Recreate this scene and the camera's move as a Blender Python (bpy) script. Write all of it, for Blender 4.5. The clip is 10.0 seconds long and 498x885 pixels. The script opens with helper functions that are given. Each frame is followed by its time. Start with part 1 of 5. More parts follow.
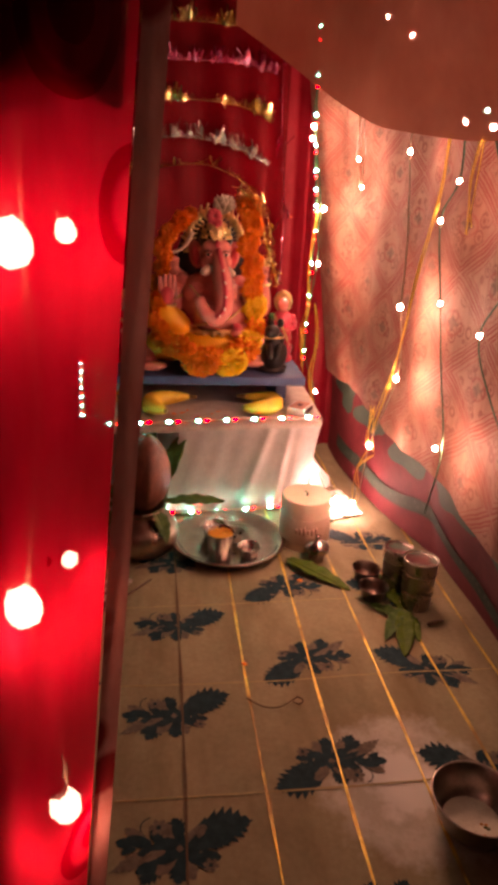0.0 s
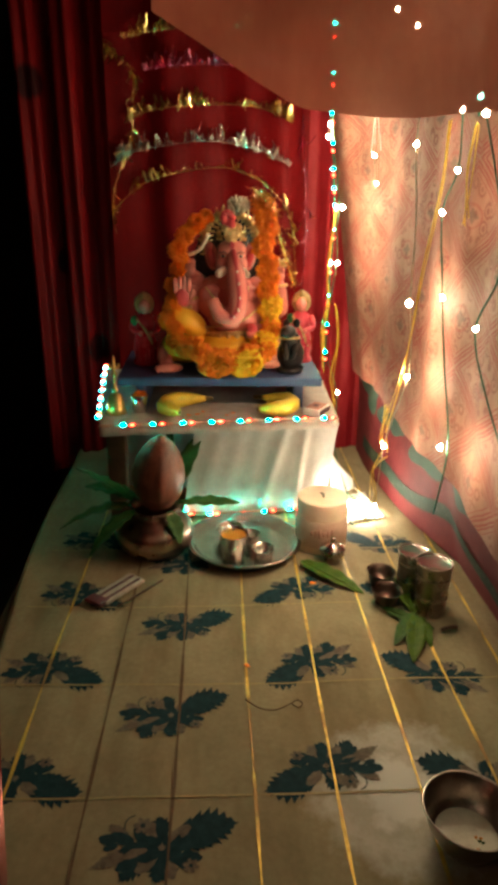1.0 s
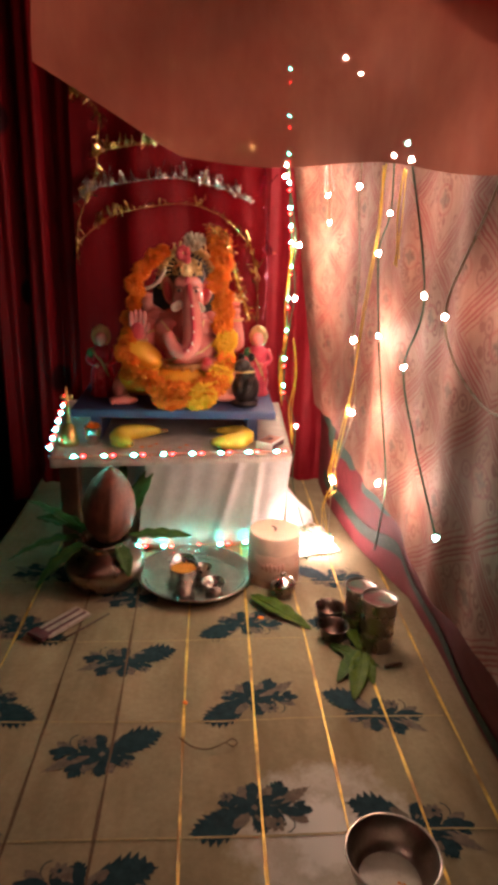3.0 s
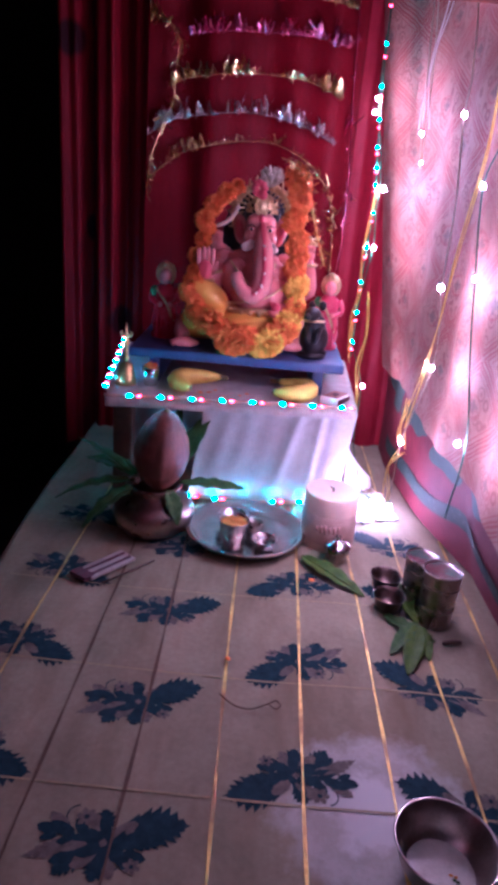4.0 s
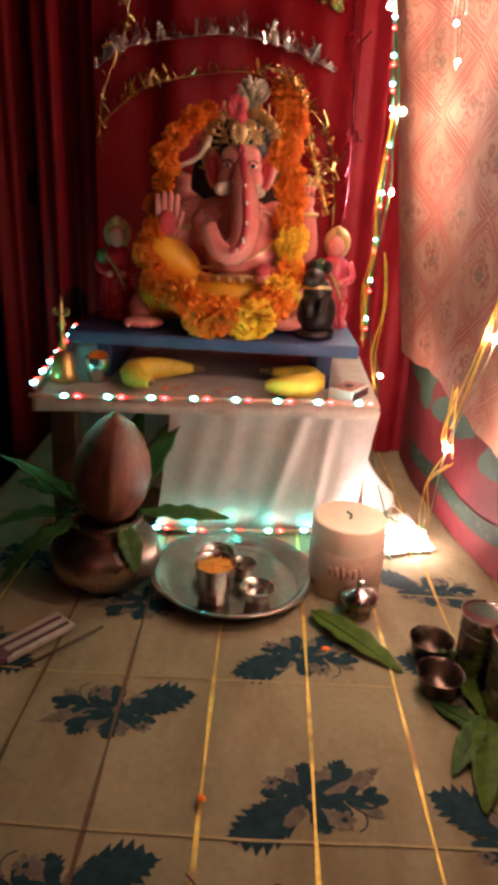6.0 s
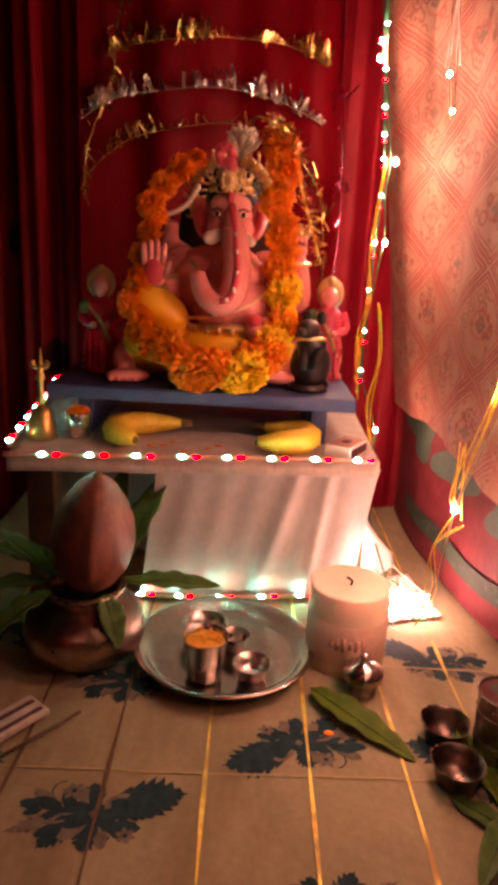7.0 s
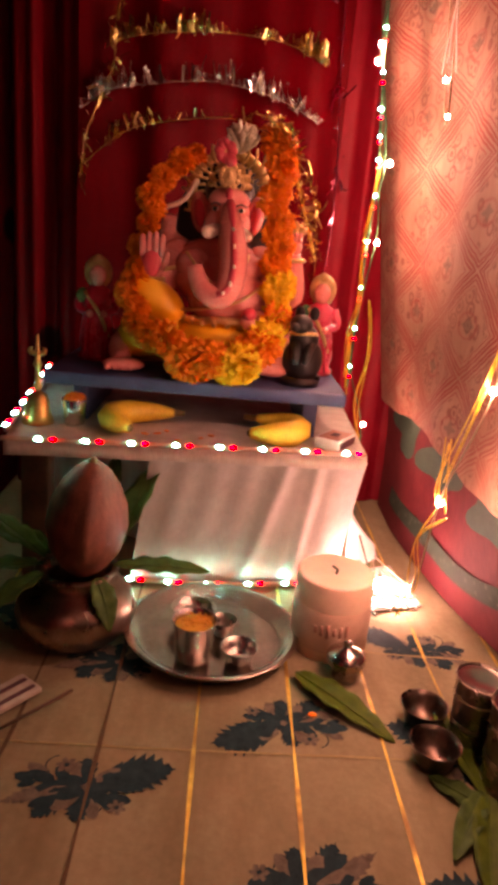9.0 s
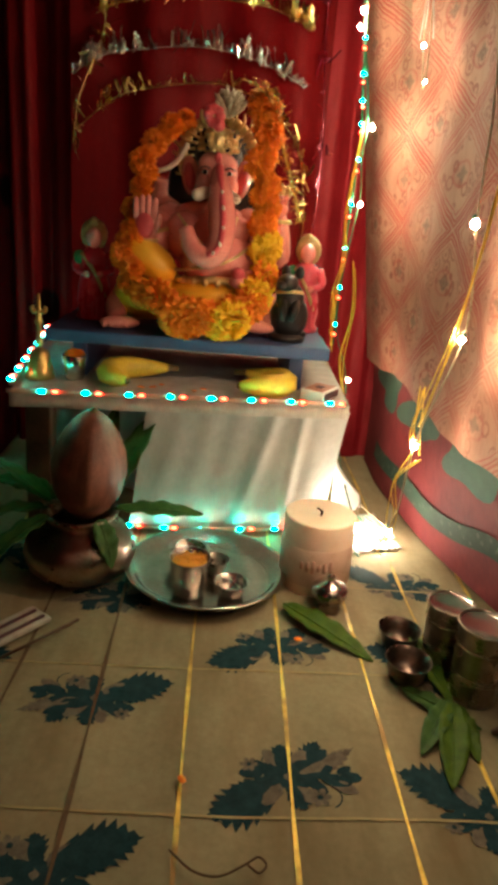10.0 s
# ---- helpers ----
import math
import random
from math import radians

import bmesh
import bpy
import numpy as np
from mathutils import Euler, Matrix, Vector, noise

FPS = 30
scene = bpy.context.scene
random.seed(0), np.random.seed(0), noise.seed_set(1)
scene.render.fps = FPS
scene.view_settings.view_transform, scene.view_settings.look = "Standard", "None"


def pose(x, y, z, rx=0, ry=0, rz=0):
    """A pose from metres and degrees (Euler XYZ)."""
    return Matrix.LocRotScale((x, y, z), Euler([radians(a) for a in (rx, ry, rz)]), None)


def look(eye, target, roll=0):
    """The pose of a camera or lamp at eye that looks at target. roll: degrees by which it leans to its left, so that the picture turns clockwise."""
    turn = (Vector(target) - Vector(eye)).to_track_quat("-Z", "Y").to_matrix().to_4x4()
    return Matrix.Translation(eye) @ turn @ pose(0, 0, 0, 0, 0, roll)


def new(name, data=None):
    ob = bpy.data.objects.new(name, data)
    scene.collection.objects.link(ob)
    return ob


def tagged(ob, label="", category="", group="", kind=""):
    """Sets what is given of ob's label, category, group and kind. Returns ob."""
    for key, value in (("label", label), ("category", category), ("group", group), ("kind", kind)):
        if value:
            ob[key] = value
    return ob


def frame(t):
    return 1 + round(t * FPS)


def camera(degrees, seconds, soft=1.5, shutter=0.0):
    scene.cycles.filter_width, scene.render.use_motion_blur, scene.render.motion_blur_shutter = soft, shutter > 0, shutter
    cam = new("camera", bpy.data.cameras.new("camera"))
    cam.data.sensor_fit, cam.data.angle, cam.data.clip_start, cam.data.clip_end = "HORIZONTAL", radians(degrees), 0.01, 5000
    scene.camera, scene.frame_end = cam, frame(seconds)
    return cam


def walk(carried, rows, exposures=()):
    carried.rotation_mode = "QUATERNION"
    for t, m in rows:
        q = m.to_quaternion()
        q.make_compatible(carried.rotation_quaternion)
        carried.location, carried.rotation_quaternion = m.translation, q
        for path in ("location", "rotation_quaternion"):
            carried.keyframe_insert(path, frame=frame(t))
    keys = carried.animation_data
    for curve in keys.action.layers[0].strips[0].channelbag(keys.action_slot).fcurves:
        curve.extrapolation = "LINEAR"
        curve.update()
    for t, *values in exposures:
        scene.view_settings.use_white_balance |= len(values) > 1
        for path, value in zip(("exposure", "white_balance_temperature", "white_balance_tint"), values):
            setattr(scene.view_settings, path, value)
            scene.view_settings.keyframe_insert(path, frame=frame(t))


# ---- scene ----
cam = camera(41.1, 10.0, soft=4.9)
PATH = [
    (0, (-0.209, -0.801, 0.633), (0.046, 1.048, -0.085), 2.9),
    (0.5, (-0.158, -0.843, 0.628), (-0.105, 1.021, -0.095), 2.0),
    (1, (-0.133, -0.805, 0.624), (-0.045, 1.064, -0.081), 0.9),
    (1.5, (-0.12, -0.819, 0.63), (-0.01, 1.044, -0.089), 1.9),
    (2, (-0.098, -0.818, 0.631), (-0.025, 1.061, -0.051), 0.6),
    (2.2, (-0.084, -0.82, 0.633), (0.026, 1.06, -0.042), 0.0),
    (3.3, (-0.069, -0.804, 0.629), (0.031, 1.103, 0.035), 2.9),
    (3.5, (-0.074, -0.801, 0.616), (-0.019, 1.111, 0.031), 3.3),
    (4, (-0.086, -0.756, 0.578), (-0.103, 1.113, -0.134), 5.1),
    (4.5, (-0.077, -0.674, 0.545), (-0.078, 1.219, -0.099), 3.2),
    (5, (-0.055, -0.597, 0.522), (0.025, 1.299, -0.108), 2.9),
    (5.5, (-0.055, -0.509, 0.491), (-0.022, 1.366, -0.204), 2.5),
    (5.7, (-0.059, -0.489, 0.484), (-0.068, 1.381, -0.225), 2.3),
    (6.8, (-0.081, -0.405, 0.464), (-0.081, 1.509, -0.116), 5.1),
    (7, (-0.079, -0.404, 0.469), (-0.059, 1.518, -0.085), 3.3),
    (7.5, (-0.074, -0.429, 0.47), (-0.004, 1.495, -0.072), 2.7),
    (8, (-0.081, -0.476, 0.475), (-0.006, 1.45, -0.06), 2.2),
    (8.5, (-0.094, -0.484, 0.466), (-0.021, 1.43, -0.11), 3.2),
    (9, (-0.092, -0.425, 0.471), (-0.015, 1.49, -0.098), 5.3),
    (9.5, (-0.092, -0.417, 0.457), (-0.014, 1.48, -0.171), 5.2),
    (10, (-0.086, -0.488, 0.464), (0.013, 1.401, -0.187), 5.0),
]
# the picture's white balance swings as the strips change: warm, green or blue
WARM, GREEN, BLUE, MID = (9300, 92), (6600, 5), (4500, 80), (6600, 40)
TINTS = [(0, -0.1, (8800, 80)), (0.5, 0.2, BLUE), (0.7, 0.2, BLUE), (1, 0.2, GREEN), (1.2, 0.2, GREEN), (1.5, 0.25, BLUE), (1.8, 0.2, WARM), (2, 0.2, GREEN), (2.2, 0.2, BLUE), (2.5, 0.2, MID), (3, 0.2, MID), (3.3, 0.2, BLUE), (3.5, 0.15, WARM),
         (3.8, 0.2, GREEN), (4, 0.25, BLUE), (4.3, 0.15, WARM), (4.5, 0.15, WARM), (4.8, 0.1, GREEN), (5, 0.1, BLUE), (5.3, 0.0, WARM), (5.5, 0.0, GREEN), (5.7, 0, GREEN), (6, 0, MID), (6.5, -0.05, MID), (6.8, -0.1, BLUE), (7, -0.1, WARM),
         (7.4, -0.1, GREEN), (7.6, -0.1, GREEN), (8, -0.1, WARM), (8.2, -0.1, GREEN), (8.5, -0.05, BLUE), (9, -0.1, WARM), (9.1, -0.1, GREEN), (9.5, -0.05, BLUE), (10, -0.1, GREEN)]
walk(cam, [(t, look(eye, target, roll)) for t, eye, target, roll in PATH], [(t, stops, *white) for t, stops, white in TINTS])

# ---- world and light: night, the lamps of the shrine, two unseen fill bulbs ----
world = bpy.data.worlds.new("night")
scene.world = world
world.use_nodes = True
world.node_tree.nodes["Background"].inputs[0].default_value = (1.0, 0.62, 0.42, 1)
world.node_tree.nodes["Background"].inputs[1].default_value = 0.004

BULB_WATT = 1.0      # scale of all warm bulbs
LED_WATT = 1.0       # scale of the colour strips

# ---- materials ----


def nodes_of(name):
    m = bpy.data.materials.new(name)
    m.use_nodes = True
    t = m.node_tree
    return m, t, t.nodes["Principled BSDF"]


def noise_node(t, scale, detail=4.0, rough=0.6, stretch=(1, 1, 1)):
    tc = t.nodes.new("ShaderNodeTexCoord")
    mp = t.nodes.new("ShaderNodeMapping")
    mp.inputs["Scale"].default_value = stretch
    n = t.nodes.new("ShaderNodeTexNoise")
    n.inputs["Scale"].default_value, n.inputs["Detail"].default_value, n.inputs["Roughness"].default_value = scale, detail, rough
    t.links.new(tc.outputs["Object"], mp.inputs[0])
    t.links.new(mp.outputs[0], n.inputs["Vector"])
    return n


def ramp(t, src, stops):
    r = t.nodes.new("ShaderNodeValToRGB")
    els = r.color_ramp.elements
    while len(els) < len(stops):
        els.new(0.5)
    for e, (p, c) in zip(els, stops):
        e.position, e.color = p, (*c, 1) if len(c) == 3 else c
    t.links.new(src, r.inputs[0])
    return r


def mixc(t, fac, a, b, mode="MIX"):
    n = t.nodes.new("ShaderNodeMix")
    n.data_type, n.blend_type = "RGBA", mode
    for sock, v in ((n.inputs["Factor"], fac), (n.inputs[6], a), (n.inputs[7], b)):
        if isinstance(v, (int, float)):
            sock.default_value = v
        elif isinstance(v, tuple):
            sock.default_value = (*v, 1)
        else:
            t.links.new(v, sock)
    return n.outputs[2]


def math_node(t, op, a, b=0.0, c=0.0):
    n = t.nodes.new("ShaderNodeMath")
    n.operation = op
    for sock, v in zip(n.inputs, (a, b, c)):
        if isinstance(v, (int, float)):
            sock.default_value = v
        else:
            t.links.new(v, sock)
    return n.outputs[0]


def bump(t, bsdf, height, strength=0.3, dist=0.002):
    b = t.nodes.new("ShaderNodeBump")
    b.inputs["Strength"].default_value, b.inputs["Distance"].default_value = strength, dist
    t.links.new(height, b.inputs["Height"])
    t.links.new(b.outputs[0], bsdf.inputs["Normal"])


def plain(name, lo, hi, rough=0.5, metal=0.0, scale=60.0, fine=600.0, relief=0.15, coat=0.0, sub=0.0):
    """Colour that wanders between two tones at two scales, with fine relief."""
    m, t, b = nodes_of(name)
    big, small = noise_node(t, scale), noise_node(t, fine, 2.0)
    f = math_node(t, "MULTIPLY_ADD", small.outputs[0], 0.35, math_node(t, "MULTIPLY", big.outputs[0], 0.65))
    r = ramp(t, f, [(0.35, lo), (0.65, hi)])
    t.links.new(r.outputs[0], b.inputs["Base Color"])
    b.inputs["Metallic"].default_value = metal
    rr = math_node(t, "MULTIPLY_ADD", big.outputs[0], 0.25, rough - 0.12)
    t.links.new(rr, b.inputs["Roughness"])
    b.inputs["Coat Weight"].default_value = coat
    if sub:
        b.inputs["Subsurface Weight"].default_value = sub
        b.inputs["Subsurface Scale"].default_value = 0.01
    bump(t, b, small.outputs[0], relief, 0.001)
    return m


def glow(name, colour, strength):
    m, t, b = nodes_of(name)
    b.inputs["Base Color"].default_value = (*colour, 1)
    b.inputs["Emission Color"].default_value = (*colour, 1)
    b.inputs["Emission Strength"].default_value = strength
    return m


def fabric(name, lo, hi, see=0.35, weave=1500.0, rough=0.8, tone=14.0, clear=0.0, shine=0.25):
    """Thin cloth: diffuse and translucent, with a weave; clear is the open part of a sheer cloth."""
    m, t, b = nodes_of(name)
    big, mid = noise_node(t, tone, 5.0), noise_node(t, tone * 9, 3.0, 0.6, (1, 1, 0.25))
    f = math_node(t, "MULTIPLY_ADD", mid.outputs[0], 0.4, math_node(t, "MULTIPLY", big.outputs[0], 0.6))
    col = ramp(t, f, [(0.3, lo), (0.7, hi)]).outputs[0]
    t.links.new(col, b.inputs["Base Color"])
    b.inputs["Roughness"].default_value = rough
    b.inputs["Specular IOR Level"].default_value = shine
    wv = noise_node(t, weave, 1.0)
    bump(t, b, wv.outputs[0], 0.25, 0.0006)
    tr = t.nodes.new("ShaderNodeBsdfTranslucent")
    t.links.new(col, tr.inputs[0])
    mx = t.nodes.new("ShaderNodeMixShader")
    mx.inputs[0].default_value = see
    t.links.new(b.outputs[0], mx.inputs[1])
    t.links.new(tr.outputs[0], mx.inputs[2])
    out = t.nodes["Material Output"]
    last = mx
    if clear:
        tp = t.nodes.new("ShaderNodeBsdfTransparent")
        m2 = t.nodes.new("ShaderNodeMixShader")
        m2.inputs[0].default_value = clear
        t.links.new(mx.outputs[0], m2.inputs[1])
        t.links.new(tp.outputs[0], m2.inputs[2])
        last = m2
    t.links.new(last.outputs[0], out.inputs[0])
    return m, t, b, tr, col


def recolour(t, b, tr, col):
    t.links.new(col, b.inputs["Base Color"])
    t.links.new(col, tr.inputs[0])


# cream cotton floor cloth, with a milky stain near the bowl
cream, ct, cb, ctr, ccol = fabric("cream_cotton", (0.225, 0.188, 0.112), (0.345, 0.292, 0.182), 0.04, 1800, 0.9, 14.0, 0.0, 0.08)
tc = ct.nodes.new("ShaderNodeTexCoord")
vm = ct.nodes.new("ShaderNodeVectorMath")
vm.operation = "DISTANCE"
vm.inputs[1].default_value = (0.070, -0.255, 0.0)
ct.links.new(tc.outputs["Object"], vm.inputs[0])
stain_n = noise_node(ct, 28, 5.0, 0.7)
edge = math_node(ct, "MULTIPLY_ADD", stain_n.outputs[0], 0.10, vm.outputs["Value"])
stain = ramp(ct, edge, [(0.085, (0.9, 0.9, 0.9)), (0.108, (0.35, 0.35, 0.35)), (0.125, (0.55, 0.55, 0.55)), (0.160, (0, 0, 0))]).outputs[0]
# stretched brown tone paints the dark shading of folds into the cotton
worn = noise_node(ct, 7.0, 5.0, 0.65, (1.6, 0.45, 1))
fold_shade_f = ramp(ct, worn.outputs[0], [(0.46, (0, 0, 0)), (0.70, (0.75, 0.75, 0.75))]).outputs[0]
recolour(ct, cb, ctr, mixc(ct, stain, mixc(ct, fold_shade_f, ccol, (0.185, 0.128, 0.066)), (0.66, 0.64, 0.58)))
# faint folds pressed into the cotton
foldn = ct.nodes.new("ShaderNodeTexWave")
foldn.inputs["Scale"].default_value, foldn.inputs["Distortion"].default_value = 2.2, 3.0
foldn.inputs["Detail"].default_value, foldn.inputs["Detail Scale"].default_value = 3.0, 2.0
ct.links.new(tc.outputs["Object"], foldn.inputs["Vector"])
fold_b = ct.nodes.new("ShaderNodeBump")
fold_b.inputs["Strength"].default_value, fold_b.inputs["Distance"].default_value = 0.55, 0.010
ct.links.new(foldn.outputs["Fac"], fold_b.inputs["Height"])
ct.links.new(fold_b.outputs[0], cb.inputs["Normal"].links[0].from_node.inputs["Normal"])

print_teal = plain("teal_block_print", (0.007, 0.022, 0.027), (0.020, 0.052, 0.062), 0.8, 0, 90, 900, 0.2)
print_grey = plain("grey_block_print", (0.085, 0.070, 0.055), (0.20, 0.165, 0.125), 0.8, 0, 90, 900, 0.2)
for pm in (print_teal, print_grey):
    pm.node_tree.nodes["Principled BSDF"].inputs["Specular IOR Level"].default_value = 0.08
zari = plain("gold_thread", (0.62, 0.38, 0.05), (0.90, 0.66, 0.14), 0.4, 0.45, 120, 1500, 0.5)
# the gold gives way to brown in irregular stretches
zt = zari.node_tree
zn = noise_node(zt, 9.0, 3.0, 0.6, (0.4, 1, 1))
zb_ = zt.nodes["Principled BSDF"]
zc = zb_.inputs["Base Color"].links[0].from_socket
zt.links.new(mixc(zt, ramp(zt, zn.outputs[0], [(0.40, (0, 0, 0)), (0.50, (1, 1, 1))]).outputs[0], (0.30, 0.17, 0.05), zc), zb_.inputs["Base Color"])
faint_thread = plain("faint_yellow_thread", (0.27, 0.205, 0.095), (0.40, 0.31, 0.135), 0.7, 0.1, 120, 1500, 0.5)
thread = plain("brown_thread", (0.07, 0.036, 0.016), (0.15, 0.082, 0.034), 0.7, 0.2, 120, 1500, 0.5)
white_cloth = fabric("white_cotton", (0.47, 0.455, 0.435), (0.64, 0.62, 0.59), 0.15, 1600, 0.75, 18.0)[0]
top_cloth = fabric("worn_white_cover", (0.45, 0.38, 0.33), (0.70, 0.64, 0.57), 0.05, 1600, 0.75, 40.0)[0]
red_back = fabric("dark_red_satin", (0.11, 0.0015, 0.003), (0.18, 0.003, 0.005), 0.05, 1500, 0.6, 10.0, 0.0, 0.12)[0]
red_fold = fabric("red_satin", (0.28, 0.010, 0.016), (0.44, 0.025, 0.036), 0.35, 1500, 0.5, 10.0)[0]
red_entry, et, eb, etr, ecol = fabric("printed_red_curtain", (0.34, 0.010, 0.020), (0.50, 0.022, 0.036), 0.5, 1300, 0.7, 12.0, 0.05)
etc_ = et.nodes.new("ShaderNodeTexCoord")
vor = et.nodes.new("ShaderNodeTexVoronoi")
vor.inputs["Scale"].default_value = 17
et.links.new(etc_.outputs["Object"], vor.inputs["Vector"])
rings = ramp(et, math_node(et, "FRACT", math_node(et, "MULTIPLY", vor.outputs["Distance"], 5.0)), [(0.45, (0, 0, 0)), (0.62, (1, 1, 1))]).outputs[0]
far_cell = ramp(et, vor.outputs["Distance"], [(0.42, (1, 1, 1)), (0.5, (0, 0, 0))]).outputs[0]
recolour(et, eb, etr, mixc(et, mixc(et, 1.0, rings, far_cell, "MULTIPLY"), ecol, (0.24, 0.003, 0.008)))
hem_pale, ht, hb, htr, hcol = fabric("pale_printed_hem", (0.24, 0.075, 0.062), (0.40, 0.19, 0.16), 0.32, 1300, 0.8, 20.0)
hv = ht.nodes.new("ShaderNodeTexVoronoi")
hv.inputs["Scale"].default_value = 32
htc = ht.nodes.new("ShaderNodeTexCoord")
ht.links.new(htc.outputs["Object"], hv.inputs["Vector"])
recolour(ht, hb, htr, mixc(ht, ramp(ht, hv.outputs["Distance"], [(0.30, (1, 1, 1)), (0.40, (0, 0, 0))]).outputs[0], hcol, (0.16, 0.014, 0.014)))
sheer = fabric("sheer_salmon_net", (0.44, 0.12, 0.08), (0.62, 0.21, 0.13), 0.45, 900, 0.8, 8.0, 0.12)[0]
dark_room = plain("room_darkness", (0.02, 0.014, 0.012), (0.05, 0.035, 0.03), 0.9, 0, 8, 200, 0.2)
wood_dark = plain("dark_wood", (0.05, 0.025, 0.012), (0.12, 0.06, 0.03), 0.6, 0, 40, 500, 0.3)

# the printed wall cloth: pale ground, red double-lined lattice, figures in the diamonds
sari, st, sb, strn, scol = fabric("printed_sari", (0.235, 0.102, 0.070), (0.40, 0.205, 0.145), 0.22, 1500, 0.7, 11.0)
stc = st.nodes.new("ShaderNodeTexCoord")
sep = st.nodes.new("ShaderNodeSeparateXYZ")
st.links.new(stc.outputs["Object"], sep.inputs[0])
warp = noise_node(st, 14, 3.0)
wz = math_node(st, "MULTIPLY_ADD", warp.outputs[0], 0.016, sep.outputs[2])
CELL = 7.4


def lattice(sign):
    s = math_node(st, "MULTIPLY", math_node(st, "ADD", math_node(st, "MULTIPLY", sep.outputs[1], sign * 0.66), wz), CELL)
    return math_node(st, "ABSOLUTE", math_node(st, "SUBTRACT", math_node(st, "FRACT", s), 0.5))


def line_at(src, at, half):
    """1 where src lies within half of at."""
    d = math_node(st, "ABSOLUTE", math_node(st, "SUBTRACT", src, at))
    return ramp(st, d, [(half * 0.7, (1, 1, 1)), (half * 1.3, (0, 0, 0))]).outputs[0]


def both(x, y):
    return mixc(st, 1.0, x, y, "SCREEN")


la, lb = lattice(1.0), lattice(-1.0)
lines = math_node(st, "MINIMUM", la, lb)
lat = both(both(line_at(lines, 0.030, 0.014), line_at(lines, 0.075, 0.012)), line_at(lines, 0.135, 0.007))
# rings and a dark centre in each diamond, small flowers between the lines
core = math_node(st, "ADD", math_node(st, "POWER", math_node(st, "SUBTRACT", 0.5, la), 2.0), math_node(st, "POWER", math_node(st, "SUBTRACT", 0.5, lb), 2.0))
rings_s = mixc(st, 0.5, (0, 0, 0), line_at(core, 0.026, 0.006))
spot = ramp(st, math_node(st, "ADD", core, math_node(st, "MULTIPLY", math_node(st, "ABSOLUTE", math_node(st, "SUBTRACT", la, lb)), 0.14)), [(0.010, (1, 1, 1)), (0.014, (0, 0, 0))]).outputs[0]
sv = st.nodes.new("ShaderNodeTexVoronoi")
sv.inputs["Scale"].default_value = 46
st.links.new(stc.outputs["Object"], sv.inputs["Vector"])
petals = both(line_at(sv.outputs["Distance"], 0.42, 0.07), line_at(sv.outputs["Distance"], 0.14, 0.07))
zone = ramp(st, lines, [(0.15, (0, 0, 0)), (0.18, (1, 1, 1))]).outputs[0]
figures = mixc(st, 1.0, petals, zone, "MULTIPLY")
fade = ramp(st, noise_node(st, 7.0, 3.0).outputs[0], [(0.30, (0.45, 0.45, 0.45)), (0.62, (0.95, 0.95, 0.95))]).outputs[0]
c1 = mixc(st, mixc(st, 1.0, mixc(st, 0.8, (0, 0, 0), figures), fade, "MULTIPLY"), scol, (0.17, 0.050, 0.034))
c2 = mixc(st, mixc(st, 1.0, both(lat, rings_s), fade, "MULTIPLY"), c1, (0.25, 0.034, 0.026))
c3 = mixc(st, mixc(st, 0.55, (0, 0, 0), spot), c2, (0.09, 0.075, 0.055))
recolour(st, sb, strn, c3)

border_red = fabric("red_border_cloth", (0.095, 0.011, 0.015), (0.185, 0.028, 0.031), 0.15, 1500, 0.75, 20.0)[0]
border_green, bt, bb, btr, bcol = fabric("green_woven_band", (0.012, 0.028, 0.019), (0.028, 0.052, 0.036), 0.1, 1500, 0.75, 30.0)
bv = bt.nodes.new("ShaderNodeTexVoronoi")
bv.inputs["Scale"].default_value = 75
btc = bt.nodes.new("ShaderNodeTexCoord")
bt.links.new(btc.outputs["Object"], bv.inputs["Vector"])
recolour(bt, bb, btr, mixc(bt, ramp(bt, bv.outputs["Distance"], [(0.2, (0.5, 0.5, 0.5)), (0.35, (0, 0, 0))]).outputs[0], bcol, (0.10, 0.11, 0.085)))
teal_patch = plain("green_print", (0.014, 0.045, 0.032), (0.034, 0.080, 0.056), 0.8, 0, 60, 900, 0.3)

steel = plain("steel", (0.52, 0.48, 0.44), (0.72, 0.68, 0.63), 0.20, 1.0, 40, 300, 0.03)
plate_steel = plain("plate_steel", (0.34, 0.29, 0.25), (0.50, 0.44, 0.39), 0.20, 1.0, 40, 300, 0.03)
dull_steel = plain("dull_steel", (0.24, 0.19, 0.155), (0.40, 0.34, 0.29), 0.28, 1.0, 40, 300, 0.05)
bowl_steel = plain("scratched_steel", (0.34, 0.29, 0.24), (0.54, 0.48, 0.42), 0.32, 1.0, 40, 300, 0.06)
dark_metal = plain("dark_tarnished_metal", (0.10, 0.065, 0.05), (0.22, 0.16, 0.13), 0.3, 1.0, 40, 300, 0.06)
copper = plain("tarnished_copper", (0.30, 0.205, 0.16), (0.48, 0.36, 0.29), 0.29, 1.0, 30, 300, 0.08)
brass = plain("brass", (0.50, 0.30, 0.09), (0.75, 0.50, 0.18), 0.34, 1.0, 50, 400, 0.1)
husk = plain("coconut_husk", (0.125, 0.040, 0.023), (0.27, 0.092, 0.055), 0.55, 0, 26, 500, 0.4)
kt = husk.node_tree
kb = kt.nodes["Principled BSDF"]
streak = noise_node(kt, 70, 4.0, 0.65, (1, 1, 0.10))
kt.links.new(mixc(kt, ramp(kt, streak.outputs[0], [(0.45, (0, 0, 0)), (0.65, (0.7, 0.7, 0.7))]).outputs[0], kb.inputs["Base Color"].links[0].from_socket, (0.085, 0.026, 0.015)), kb.inputs["Base Color"])
